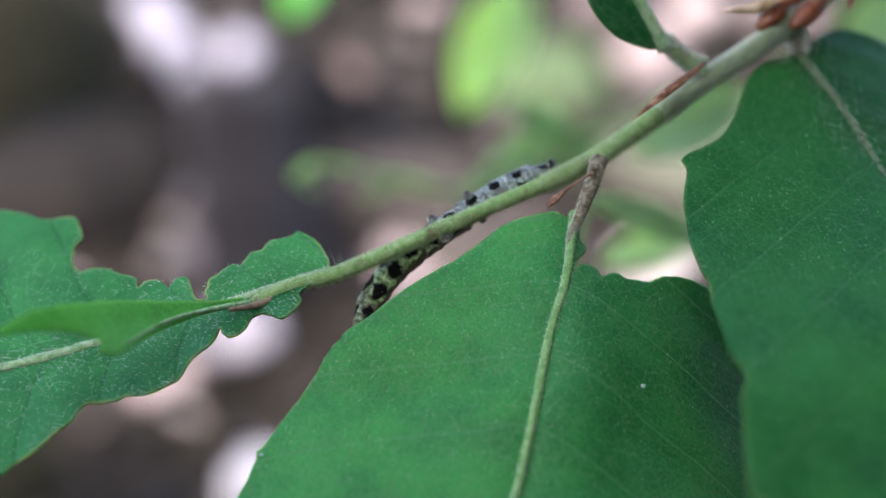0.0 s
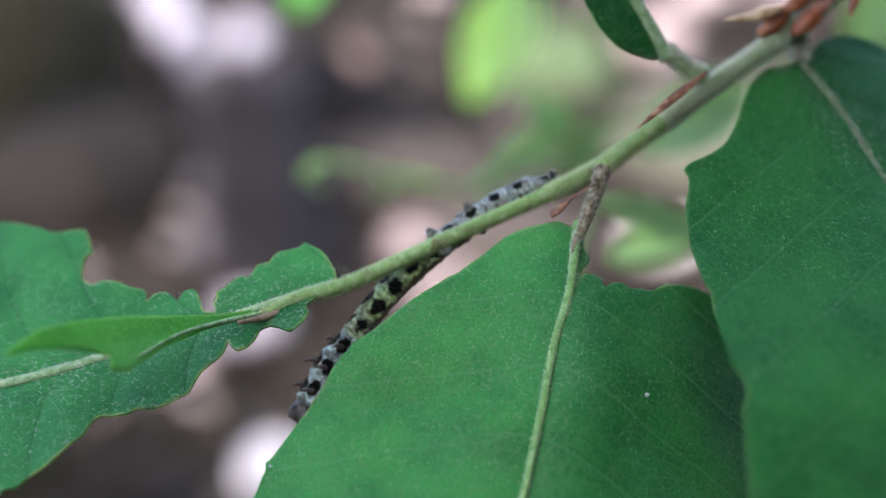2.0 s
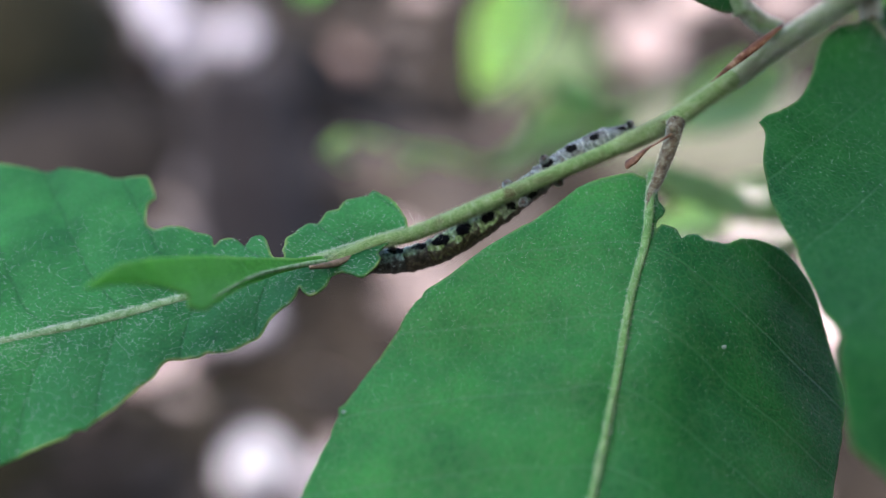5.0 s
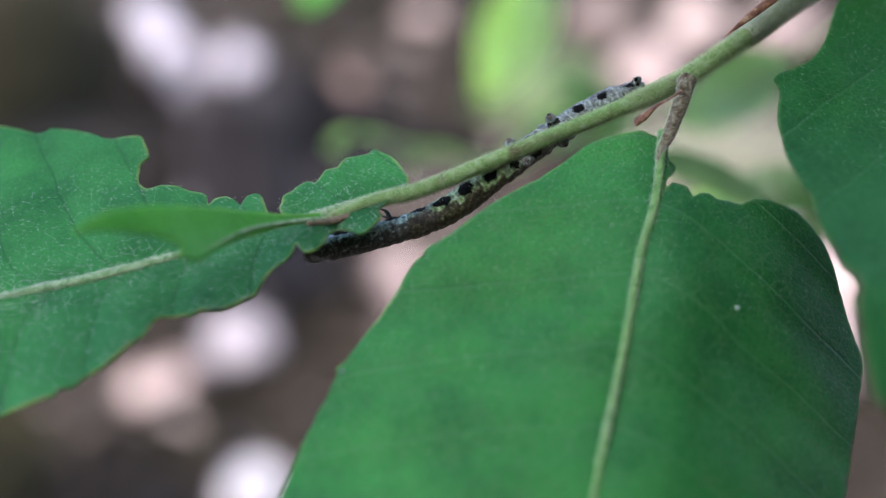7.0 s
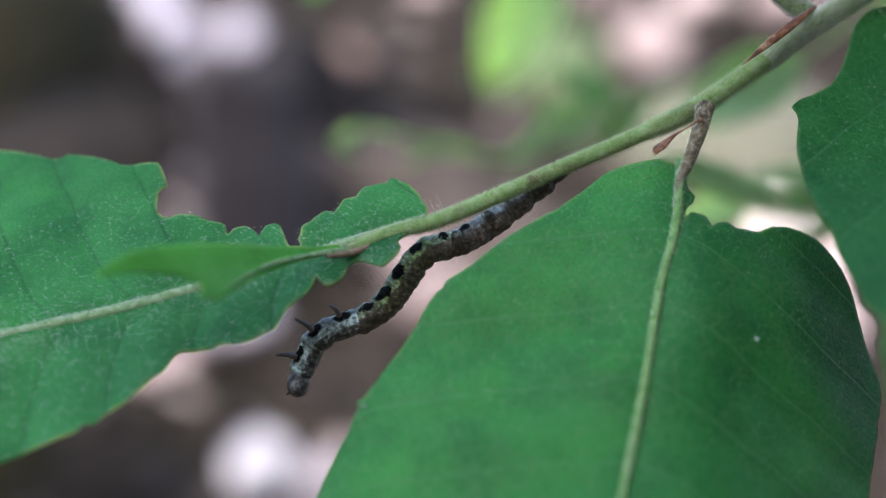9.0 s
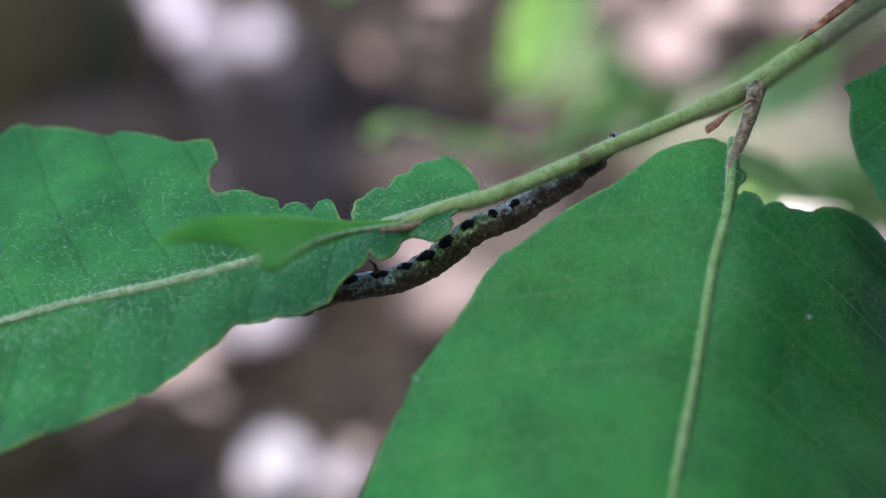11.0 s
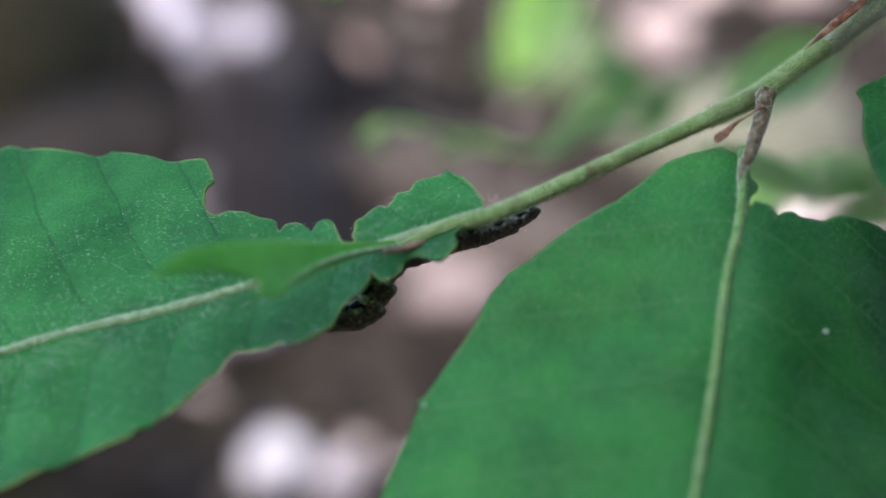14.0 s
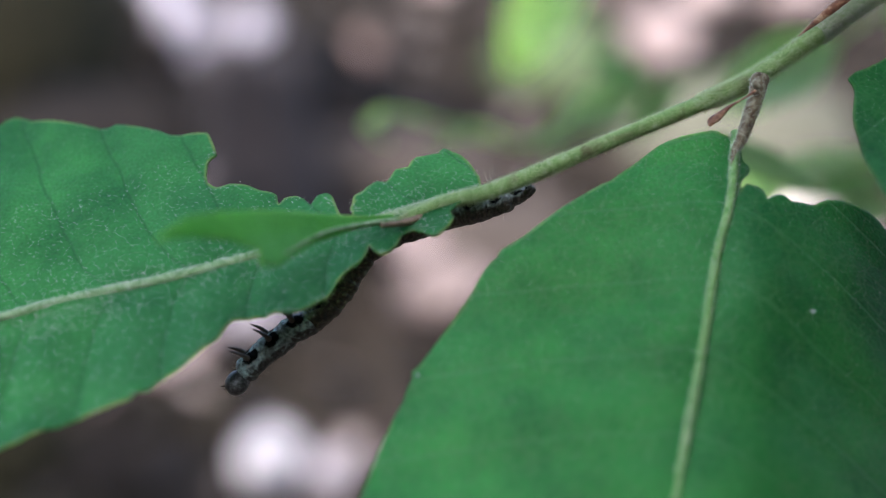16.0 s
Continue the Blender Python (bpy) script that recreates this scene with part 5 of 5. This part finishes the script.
    walk(SEGMENTS[5], [
        key(0, -1.16, 160.86, 1.07, -58.0, 35.8, -177.2), key(0.5, -0.74, 160.92, 1.54, -58.0, 34.1, -177.3), key(1, -1.72, 160.83, 0.77, -58.0, 39.7, -177.1),
        key(1.5, -1.34, 160.85, 0.58, -58.0, 37.5, -177.2), key(2, -1.74, 160.83, 0.76, -58.0, 40.1, -177.1), key(2.5, -1.72, 160.83, 0.85, -58.0, 39.6, -177.2),
        key(3, -1.44, 160.84, 0.87, -58.0, 34.4, -177.2), key(3.5, -0.93, 160.87, 1.17, -58.0, 37.2, -177.2), key(6, -1.40, 160.84, 0.27, -58.0, 40.3, -177.2),
        key(6.5, -1.51, 160.84, 0.70, -58.0, 39.7, -177.1), key(7, -1.31, 160.85, 0.59, -58.0, 39.5, -177.1), key(7.5, -2.54, 160.79, 0.59, -58.0, 31.7, -177.0),
        key(8, -7.87, 160.48, -3.98, -32.2, 28.5, -176.3), key(8.2, -8.60, 160.43, -4.36, -19.2, 37.3, -176.3), key(8.5, -8.21, 160.45, -4.08, 0.3, 32.1, -176.4),
        key(8.8, -9.66, 160.35, -5.28, -0.2, 43.0, -176.3), key(9, -9.77, 160.35, -4.93, -0.5, 15.6, -176.2), key(9.5, -10.17, 160.32, -5.06, 0.2, 25.8, -176.2),
        key(10, -10.14, 160.33, -5.14, 0.2, 25.6, -176.1), key(12.5, -9.70, 160.35, -4.19, -30.0, 16.2, -176.0), key(13, -13.12, 160.07, -4.69, 0.7, 17.7, -174.4),
        key(13.5, -16.59, 159.66, -7.71, 2.7, 29.3, -172.7), key(14, -20.01, 159.70, -6.68, -1.8, 21.9, -176.3), key(14.5, -20.01, 159.70, -6.68, -3.1, 21.9, -176.3),
        key(15, -20.01, 159.70, -6.68, -2.7, 21.9, -176.3), key(15.3, -20.01, 159.70, -6.68, -2.1, 21.9, -176.3), key(15.5, -20.01, 159.70, -6.68, -1.7, 21.9, -176.3),
        key(15.7, -20.01, 159.70, -6.68, -1.8, 21.9, -176.3), key(15.8, -20.01, 159.70, -6.68, -1.9, 21.9, -176.3), key(15.9, -20.01, 159.70, -6.68, -1.9, 21.9, -176.3),
        key(16, -20.01, 159.70, -6.68, -2.0, 21.9, -176.3),
    ])
    walk(SEGMENTS[6], [
        key(0, -3.19, 160.75, -0.48, -38.0, 42.9, -177.0), key(0.5, -2.79, 160.78, 0.11, -38.0, 41.3, -177.1), key(1, -3.70, 160.73, -0.99, -38.0, 45.7, -176.9),
        key(1.5, -3.48, 160.74, -0.97, -38.0, 39.7, -177.0), key(2, -3.73, 160.73, -0.98, -38.0, 45.1, -177.0), key(2.5, -3.75, 160.73, -0.83, -38.0, 43.5, -177.1),
        key(3, -3.62, 160.73, -0.56, -38.0, 37.1, -176.8), key(3.5, -2.97, 160.76, -0.35, -38.0, 41.1, -176.9), key(6, -3.51, 160.73, -1.38, -38.0, 38.7, -176.9),
        key(6.5, -3.58, 160.73, -0.91, -38.0, 40.3, -176.8), key(7, -3.40, 160.74, -1.00, -38.0, 40.9, -176.9), key(7.5, -4.86, 160.66, -0.76, -38.0, 34.3, -176.6),
        key(8, -10.10, 160.32, -5.11, -21.2, 24.8, -175.7), key(8.2, -10.25, 160.31, -5.87, -13.1, 44.0, -175.9), key(8.5, -10.16, 160.33, -5.33, -1.0, 36.9, -176.1),
        key(8.8, -11.33, 160.23, -7.21, -0.2, 52.4, -175.2), key(9, -12.11, 160.17, -5.99, 0.4, 42.1, -174.6), key(9.5, -12.27, 160.16, -6.56, 0.9, 45.5, -174.4),
        key(10, -12.33, 160.15, -6.64, 0.9, 43.8, -174.4), key(12.5, -12.25, 160.15, -4.77, -20.0, 20.4, -175.0), key(13, -15.21, 159.84, -5.62, 0.7, 25.3, -173.5),
        key(13.5, -18.43, 159.42, -8.84, 1.6, 30.9, -173.1), key(14, -21.34, 159.41, -8.09, 1.9, 40.2, -174.2), key(14.5, -22.58, 159.35, -8.08, 0.0, 30.7, -176.6),
        key(15, -21.89, 159.39, -8.02, -0.1, 20.5, -175.7), key(15.3, -23.21, 159.32, -8.93, 0.6, 43.1, -176.1), key(15.5, -22.42, 159.35, -8.50, 1.0, 42.3, -176.4),
        key(15.7, -22.45, 159.34, -9.17, 1.0, 52.9, -176.4), key(15.8, -22.70, 159.33, -9.38, 0.9, 54.8, -176.4), key(15.9, -22.39, 159.35, -9.10, 0.9, 48.9, -176.4),
        key(16, -22.16, 159.36, -8.01, 0.9, 37.3, -176.4),
    ])
    walk(SEGMENTS[7], [
        key(0, -5.06, 160.65, -2.16, -51.5, 48.5, -176.7), key(0.5, -4.61, 160.68, -1.52, -51.6, 49.9, -176.8), key(1, -5.60, 160.62, -2.77, -51.5, 46.9, -176.6),
        key(1.5, -5.50, 160.63, -2.59, -51.6, 45.3, -176.6), key(2, -5.64, 160.62, -2.74, -51.5, 46.4, -176.6), key(2.5, -5.68, 160.62, -2.57, -51.4, 47.8, -176.6),
        key(3, -5.72, 160.61, -2.04, -51.7, 41.0, -176.6), key(3.5, -4.92, 160.65, -1.92, -42.8, 43.0, -176.8), key(6, -5.82, 160.60, -2.87, -12.3, 30.0, -176.6),
        key(6.5, -5.72, 160.61, -2.54, -11.5, 36.2, -176.6), key(7, -5.48, 160.62, -2.69, -10.9, 38.8, -176.6), key(7.5, -7.16, 160.52, -2.24, -10.5, 34.1, -176.5),
        key(8, -12.42, 160.13, -6.07, -10.2, 18.9, -174.6), key(8.2, -11.81, 160.19, -7.46, -6.5, 43.0, -174.7), key(8.5, -11.79, 160.20, -6.95, -1.0, 51.3, -174.8),
        key(8.8, -12.77, 160.10, -9.32, -0.5, 51.0, -174.6), key(9, -13.71, 160.01, -8.09, -0.2, 55.2, -174.4), key(9.5, -14.06, 159.97, -8.48, -0.7, 42.7, -174.3),
        key(10, -14.22, 159.95, -8.55, -0.2, 42.6, -173.8), key(12.5, -14.57, 159.93, -5.97, -8.0, 26.5, -173.8), key(13, -17.27, 159.59, -6.62, -0.0, 26.0, -172.9),
        key(13.5, -20.31, 159.23, -9.89, -0.9, 26.5, -175.4), key(14, -22.02, 159.18, -10.07, -0.4, 49.8, -176.9), key(14.5, -24.61, 159.11, -10.18, -1.3, 48.1, -178.3),
        key(15, -23.58, 159.13, -9.59, -0.9, 39.9, -177.6), key(15.3, -25.75, 159.08, -11.81, -1.0, 44.1, -178.1), key(15.5, -24.42, 159.12, -10.83, -1.0, 47.0, -178.4),
        key(15.7, -23.93, 159.12, -12.44, -0.8, 61.0, -178.3), key(15.8, -24.24, 159.11, -12.98, -0.6, 68.4, -178.2), key(15.9, -23.82, 159.12, -12.27, -0.5, 63.2, -178.2),
        key(16, -23.89, 159.12, -10.00, -0.4, 55.6, -178.1),
    ])
    walk(SEGMENTS[8], [
        key(0, -6.68, 160.56, -4.27, -51.7, 56.8, -177.2), key(0.5, -6.04, 160.60, -3.67, -51.2, 64.4, -176.9), key(1, -7.44, 160.50, -4.82, -51.2, 49.1, -176.4),
        key(1.5, -7.32, 160.51, -4.62, -51.1, 49.5, -176.3), key(2, -7.49, 160.50, -4.76, -51.2, 48.7, -176.3), key(2.5, -7.40, 160.51, -4.68, -50.9, 51.6, -176.1),
        key(3, -7.69, 160.49, -3.87, -51.6, 41.3, -176.4), key(3.5, -6.82, 160.54, -3.74, -42.6, 43.0, -176.6), key(6, -8.36, 160.44, -4.05, 2.2, 18.7, -176.2),
        key(6.5, -8.05, 160.46, -3.99, 3.2, 26.6, -176.3), key(7, -7.74, 160.48, -4.24, 3.8, 29.3, -176.4), key(7.5, -9.51, 160.36, -3.75, 4.5, 30.1, -176.1),
        key(8, -14.82, 159.88, -6.73, -10.5, 12.6, -173.5), key(8.2, -13.50, 160.02, -8.90, -6.5, 32.8, -173.7), key(8.5, -13.15, 160.07, -8.83, -0.6, 48.6, -174.1),
        key(8.8, -14.48, 159.93, -11.10, 0.1, 26.7, -173.3), key(9, -15.21, 159.85, -10.26, 0.6, 48.8, -172.8), key(9.5, -16.10, 159.74, -10.10, -0.5, 31.6, -172.4),
        key(10, -16.28, 159.71, -10.26, -0.2, 35.1, -172.8), key(12.5, -16.95, 159.63, -7.02, -0.6, 21.6, -172.5), key(13, -19.33, 159.34, -7.62, -0.8, 23.2, -174.0),
        key(13.5, -22.30, 159.11, -10.75, -2.2, 17.0, -177.3), key(14, -23.08, 159.06, -11.73, -2.0, 30.4, -178.4), key(14.5, -26.65, 158.98, -12.21, -1.7, 37.4, -178.6),
        key(15, -25.26, 159.02, -11.34, -1.4, 38.3, -178.4), key(15.3, -28.19, 158.94, -14.25, -1.3, 37.1, -178.5), key(15.5, -26.42, 159.00, -13.05, -1.3, 41.4, -178.6),
        key(15.7, -25.01, 159.02, -15.54, -1.2, 63.3, -178.6), key(15.8, -25.03, 159.02, -16.49, -1.1, 74.8, -178.7), key(15.9, -24.66, 159.03, -15.36, -1.1, 67.4, -178.7),
        key(16, -25.24, 159.02, -12.37, -1.0, 51.5, -178.7),
    ])
    walk(SEGMENTS[9], [
        key(0, -7.80, 160.51, -6.65, -51.2, 79.0, -177.1), key(0.5, -6.73, 160.56, -6.14, -50.0, 85.7, -176.0), key(1, -9.20, 160.39, -6.93, -51.0, 50.5, -176.1),
        key(1.5, -9.06, 160.40, -6.72, -51.0, 50.7, -176.2), key(2, -9.24, 160.39, -6.87, -51.0, 51.0, -176.1), key(2.5, -9.11, 160.40, -6.82, -51.0, 50.9, -176.2),
        key(3, -9.82, 160.35, -5.50, -51.8, 33.2, -176.1), key(3.5, -8.79, 160.42, -5.49, -42.6, 39.2, -176.2), key(6, -11.10, 160.25, -4.62, 18.4, 4.2, -175.4),
        key(6.5, -10.62, 160.28, -4.94, 19.6, 14.7, -175.6), key(7, -10.23, 160.31, -5.42, 20.6, 21.4, -175.7), key(7.5, -11.99, 160.18, -5.03, 21.5, 23.8, -175.1),
        key(8, -17.28, 159.58, -7.11, -11.4, 4.4, -172.8), key(8.2, -15.47, 159.80, -9.82, -8.2, 8.1, -173.0), key(8.5, -14.94, 159.87, -10.23, -3.3, 15.0, -173.4),
        key(8.8, -16.65, 159.65, -11.27, -1.9, -25.0, -172.8), key(9, -17.21, 159.57, -11.96, -0.9, 30.0, -172.4), key(9.5, -18.46, 159.42, -11.20, -2.7, 17.2, -173.8),
        key(10, -18.58, 159.41, -11.62, -1.9, 22.4, -173.6), key(12.5, -19.38, 159.34, -7.97, -1.4, 21.7, -174.6), key(13, -21.48, 159.15, -8.42, -1.9, 19.0, -176.2),
        key(13.5, -24.43, 159.03, -11.14, -2.9, 4.7, -178.4), key(14, -25.27, 159.01, -12.35, -2.7, 2.5, -178.6), key(14.5, -28.95, 158.93, -13.73, -2.1, 23.4, -178.6),
        key(15, -27.51, 158.96, -12.62, -1.9, 19.8, -178.6), key(15.3, -30.43, 158.89, -15.97, -1.6, 28.8, -178.6), key(15.5, -28.54, 158.94, -14.85, -1.4, 33.9, -178.6),
        key(15.7, -26.25, 158.99, -17.94, -1.3, 63.2, -178.6), key(15.8, -25.69, 159.00, -19.23, -9.2, 76.3, -178.6), key(15.9, -25.72, 159.00, -17.79, -9.2, 65.7, -178.6),
        key(16, -27.02, 158.98, -14.50, -9.1, 40.7, -178.6),
    ])
    walk(SEGMENTS[10], [
        key(0, -7.70, 160.51, -9.29, 128.2, 79.9, 2.3), key(0.5, -6.54, 160.57, -8.72, 128.2, 82.1, 2.3), key(1, -10.98, 160.26, -9.02, -50.5, 48.0, -175.4),
        key(1.5, -10.80, 160.28, -8.81, -50.6, 48.6, -175.5), key(2, -11.00, 160.26, -8.96, -50.5, 48.0, -175.4), key(2.5, -10.87, 160.27, -8.91, -50.6, 47.9, -175.5),
        key(3, -12.14, 160.17, -6.84, -51.6, 26.4, -174.8), key(3.5, -10.93, 160.26, -7.03, -42.5, 30.7, -175.3), key(6, -13.88, 159.97, -4.45, 23.0, -9.8, -173.8),
        key(6.5, -13.31, 160.05, -5.50, 25.6, 11.1, -174.5), key(7, -12.83, 160.09, -6.28, 26.7, 17.3, -174.5), key(7.5, -14.59, 159.92, -6.00, 27.5, 17.7, -173.8),
        key(8, -19.76, 159.28, -7.30, -10.9, 10.2, -174.3), key(8.2, -17.43, 159.56, -9.46, -10.6, -23.1, -173.3), key(8.5, -16.96, 159.62, -9.66, -10.1, -39.1, -171.9),
        key(8.8, -18.22, 159.46, -9.35, -5.7, -41.6, -173.3), key(9, -19.66, 159.28, -12.90, -2.8, 20.1, -174.3), key(9.5, -21.03, 159.21, -11.71, -3.7, 12.3, -176.0),
        key(10, -21.19, 159.19, -12.16, -4.0, 6.3, -176.3), key(12.5, -21.82, 159.15, -9.18, -2.5, 14.8, -176.4), key(13, -23.66, 159.05, -9.44, -2.7, 16.2, -178.1),
        key(13.5, -26.60, 158.98, -11.15, -3.0, 1.2, -178.6), key(14, -27.54, 158.96, -12.01, -3.1, -10.7, -178.6), key(14.5, -31.41, 158.87, -14.86, -2.0, 27.0, -178.6),
        key(15, -30.05, 158.90, -13.14, -2.2, 7.1, -178.6), key(15.3, -32.99, 158.83, -17.23, -1.8, 27.6, -178.7), key(15.5, -30.75, 158.89, -16.51, -1.5, 29.8, -178.7),
        key(15.7, -27.45, 158.96, -20.36, -1.5, 64.5, -178.7), key(15.8, -26.37, 158.99, -21.97, -17.4, 76.6, -178.6), key(15.9, -26.84, 158.98, -20.20, -17.4, 65.3, -178.6),
        key(16, -29.21, 158.92, -16.10, -17.4, 26.4, -178.6),
    ])
    walk(SEGMENTS[11], [
        key(0, -6.95, 160.54, -11.83, 128.5, 69.6, 2.7), key(0.5, -6.07, 160.59, -11.26, 128.7, 78.0, 2.7), key(1, -12.81, 160.10, -11.07, -49.9, 50.1, -174.7),
        key(1.5, -12.59, 160.12, -10.87, -49.7, 52.8, -174.7), key(2, -12.76, 160.10, -11.05, -49.5, 55.5, -174.6), key(2.5, -12.72, 160.11, -10.92, -49.9, 50.7, -174.7),
        key(3, -14.59, 159.92, -7.94, -51.0, 25.0, -173.3), key(3.5, -13.28, 160.05, -8.19, -42.7, 22.5, -174.3), key(6, -16.59, 159.74, -3.78, 23.3, -16.3, -177.6),
        key(6.5, -15.99, 159.76, -6.08, 26.3, 14.2, -173.1), key(7, -15.44, 159.81, -7.08, 26.9, 16.0, -173.4), key(7.5, -17.27, 159.59, -6.72, 27.4, 13.9, -172.7),
        key(8, -22.20, 159.10, -7.83, -11.6, 8.0, -177.4), key(8.2, -19.25, 159.36, -8.22, -10.2, -16.9, -175.6), key(8.5, -18.45, 159.38, -7.90, -8.2, -27.0, -172.8),
        key(8.8, -19.82, 159.29, -8.47, -5.0, 11.9, -175.3), key(9, -22.03, 159.10, -14.04, -2.9, 40.3, -177.0), key(9.5, -23.53, 159.07, -12.50, -3.6, 25.0, -177.6),
        key(10, -23.85, 159.06, -12.58, -3.8, 16.6, -177.8), key(12.5, -24.41, 159.03, -9.83, -3.3, 3.9, -178.2), key(13, -25.90, 159.00, -10.22, -3.0, 8.7, -178.6),
        key(13.5, -28.76, 158.93, -11.30, -2.9, 6.1, -178.6), key(14, -29.80, 158.90, -11.66, -2.8, -1.9, -178.6), key(14.5, -33.57, 158.81, -16.57, -1.7, 40.3, -178.6),
        key(15, -32.64, 158.84, -13.35, -2.2, 7.8, -178.6), key(15.3, -35.47, 158.76, -18.60, -1.7, 32.3, -178.6), key(15.5, -32.96, 158.83, -18.16, -1.4, 37.2, -178.6),
        key(15.7, -28.57, 158.93, -22.81, -1.3, 66.6, -178.6), key(15.8, -27.00, 158.97, -24.73, -23.3, 78.6, -178.7), key(15.9, -27.93, 158.95, -22.62, -23.2, 66.5, -178.7),
        key(16, -31.39, 158.86, -17.71, -23.2, 37.1, -178.7),
    ])
    walk(SEGMENTS[12], [
        key(0, -6.02, 160.59, -14.32, 128.9, 72.0, 3.0), key(0.5, -5.52, 160.62, -13.79, 129.1, 77.9, 3.1), key(1, -14.50, 159.93, -13.23, -48.7, 52.3, -173.4),
        key(1.5, -14.10, 159.97, -13.14, -48.7, 56.1, -173.6), key(2, -14.16, 159.96, -13.41, -48.5, 59.0, -173.6), key(2.5, -14.28, 159.95, -13.16, -48.6, 56.5, -173.6),
        key(3, -16.98, 159.61, -9.14, -50.4, 25.9, -172.4), key(3.5, -15.77, 159.77, -9.03, -43.2, 12.7, -172.8), key(6, -19.27, 159.78, -2.94, 26.1, -15.1, 172.4),
        key(6.5, -18.62, 159.43, -6.81, 26.4, 16.4, -173.7), key(7, -18.08, 159.49, -7.80, 26.9, 14.8, -173.1), key(7.5, -19.94, 159.29, -7.47, 27.1, 18.2, -175.0),
        key(8, -24.70, 159.03, -8.04, -11.9, 3.2, -178.6), key(8.2, -21.30, 159.18, -8.28, -8.6, 11.0, -177.7), key(8.5, -20.64, 159.18, -8.06, -3.7, 20.7, -176.3),
        key(8.8, -21.70, 159.15, -10.08, -3.7, 43.6, -177.8), key(9, -23.43, 159.06, -16.25, -3.7, 66.7, -178.8), key(9.5, -25.73, 159.00, -13.93, -3.7, 37.5, -178.6),
        key(10, -26.26, 158.99, -13.74, -3.6, 34.0, -178.6), key(12.5, -27.03, 158.97, -9.93, -3.3, 3.0, -178.7), key(13, -28.19, 158.94, -10.50, -3.0, 9.0, -178.6),
        key(13.5, -30.91, 158.88, -11.58, -2.8, 8.5, -178.6), key(14, -32.09, 158.85, -11.83, -2.6, 8.7, -178.6), key(14.5, -35.46, 158.77, -18.59, -1.4, 53.5, -178.5),
        key(15, -35.14, 158.77, -13.99, -2.0, 16.3, -178.6), key(15.3, -37.79, 158.73, -20.26, -1.4, 35.8, -178.5), key(15.5, -34.73, 158.78, -20.34, -1.0, 50.9, -178.5),
        key(15.7, -29.59, 158.91, -25.31, -1.0, 70.4, -178.5), key(15.8, -27.49, 158.96, -27.51, -23.0, 83.0, -178.6), key(15.9, -28.96, 158.92, -25.07, -23.0, 69.3, -178.6),
        key(16, -33.44, 158.82, -19.52, -23.0, 46.0, -178.6),
    ])
    walk(SEGMENTS[13], [
        key(0, -5.29, 160.63, -16.87, 129.3, 74.5, 3.4), key(0.5, -4.99, 160.65, -16.32, 129.3, 78.2, 3.4), key(1, -16.17, 159.71, -15.41, -47.8, 52.5, -172.3),
        key(1.5, -15.65, 159.78, -15.37, -48.2, 54.7, -172.9), key(2, -15.59, 159.79, -15.74, -48.0, 58.3, -173.0), key(2.5, -15.77, 159.77, -15.44, -47.8, 56.8, -172.6),
        key(3, -19.41, 159.28, -10.25, -50.9, 23.3, -172.6), key(3.5, -18.36, 159.41, -9.31, -44.3, 2.4, -171.5), key(6, -21.92, 160.49, -2.35, 28.2, -11.0, 162.0),
        key(6.5, -21.23, 159.19, -7.64, 26.1, 18.2, -175.2), key(7, -20.72, 159.20, -8.51, 26.5, 15.6, -174.7), key(7.5, -22.52, 159.11, -8.52, 27.2, 29.7, -176.6),
        key(8, -27.21, 158.97, -8.10, -12.0, 0.1, -178.5), key(8.2, -23.38, 159.08, -9.02, -8.8, 19.4, -178.2), key(8.5, -22.68, 159.09, -9.16, -3.9, 31.3, -177.8),
        key(8.8, -23.44, 159.07, -11.92, -3.5, 46.4, -178.1), key(9, -24.22, 159.04, -18.77, -3.2, 76.0, -178.3), key(9.5, -27.80, 158.95, -15.55, -3.8, 37.3, -178.6),
        key(10, -28.34, 158.94, -15.44, -3.4, 41.7, -178.6), key(12.5, -29.64, 158.91, -10.15, -3.3, 5.7, -178.6), key(13, -30.44, 158.89, -10.95, -2.9, 11.8, -178.6),
        key(13.5, -33.05, 158.82, -11.94, -2.7, 10.1, -178.6), key(14, -34.32, 158.79, -12.37, -2.4, 16.6, -178.5), key(14.5, -36.87, 158.73, -20.96, -1.3, 61.7, -178.6),
        key(15, -37.67, 158.71, -14.57, -2.2, 9.5, -178.6), key(15.3, -40.09, 158.73, -21.93, -1.5, 35.9, -178.6), key(15.5, -36.49, 158.74, -22.50, -1.1, 50.7, -178.6),
        key(15.7, -30.39, 158.89, -27.90, -1.0, 72.8, -178.6), key(15.8, -27.69, 158.95, -30.33, -22.9, 85.8, -178.5), key(15.9, -29.81, 158.90, -27.58, -22.9, 71.4, -178.5),
        key(16, -35.18, 158.77, -21.64, -22.8, 52.6, -178.5),
    ])


motions()
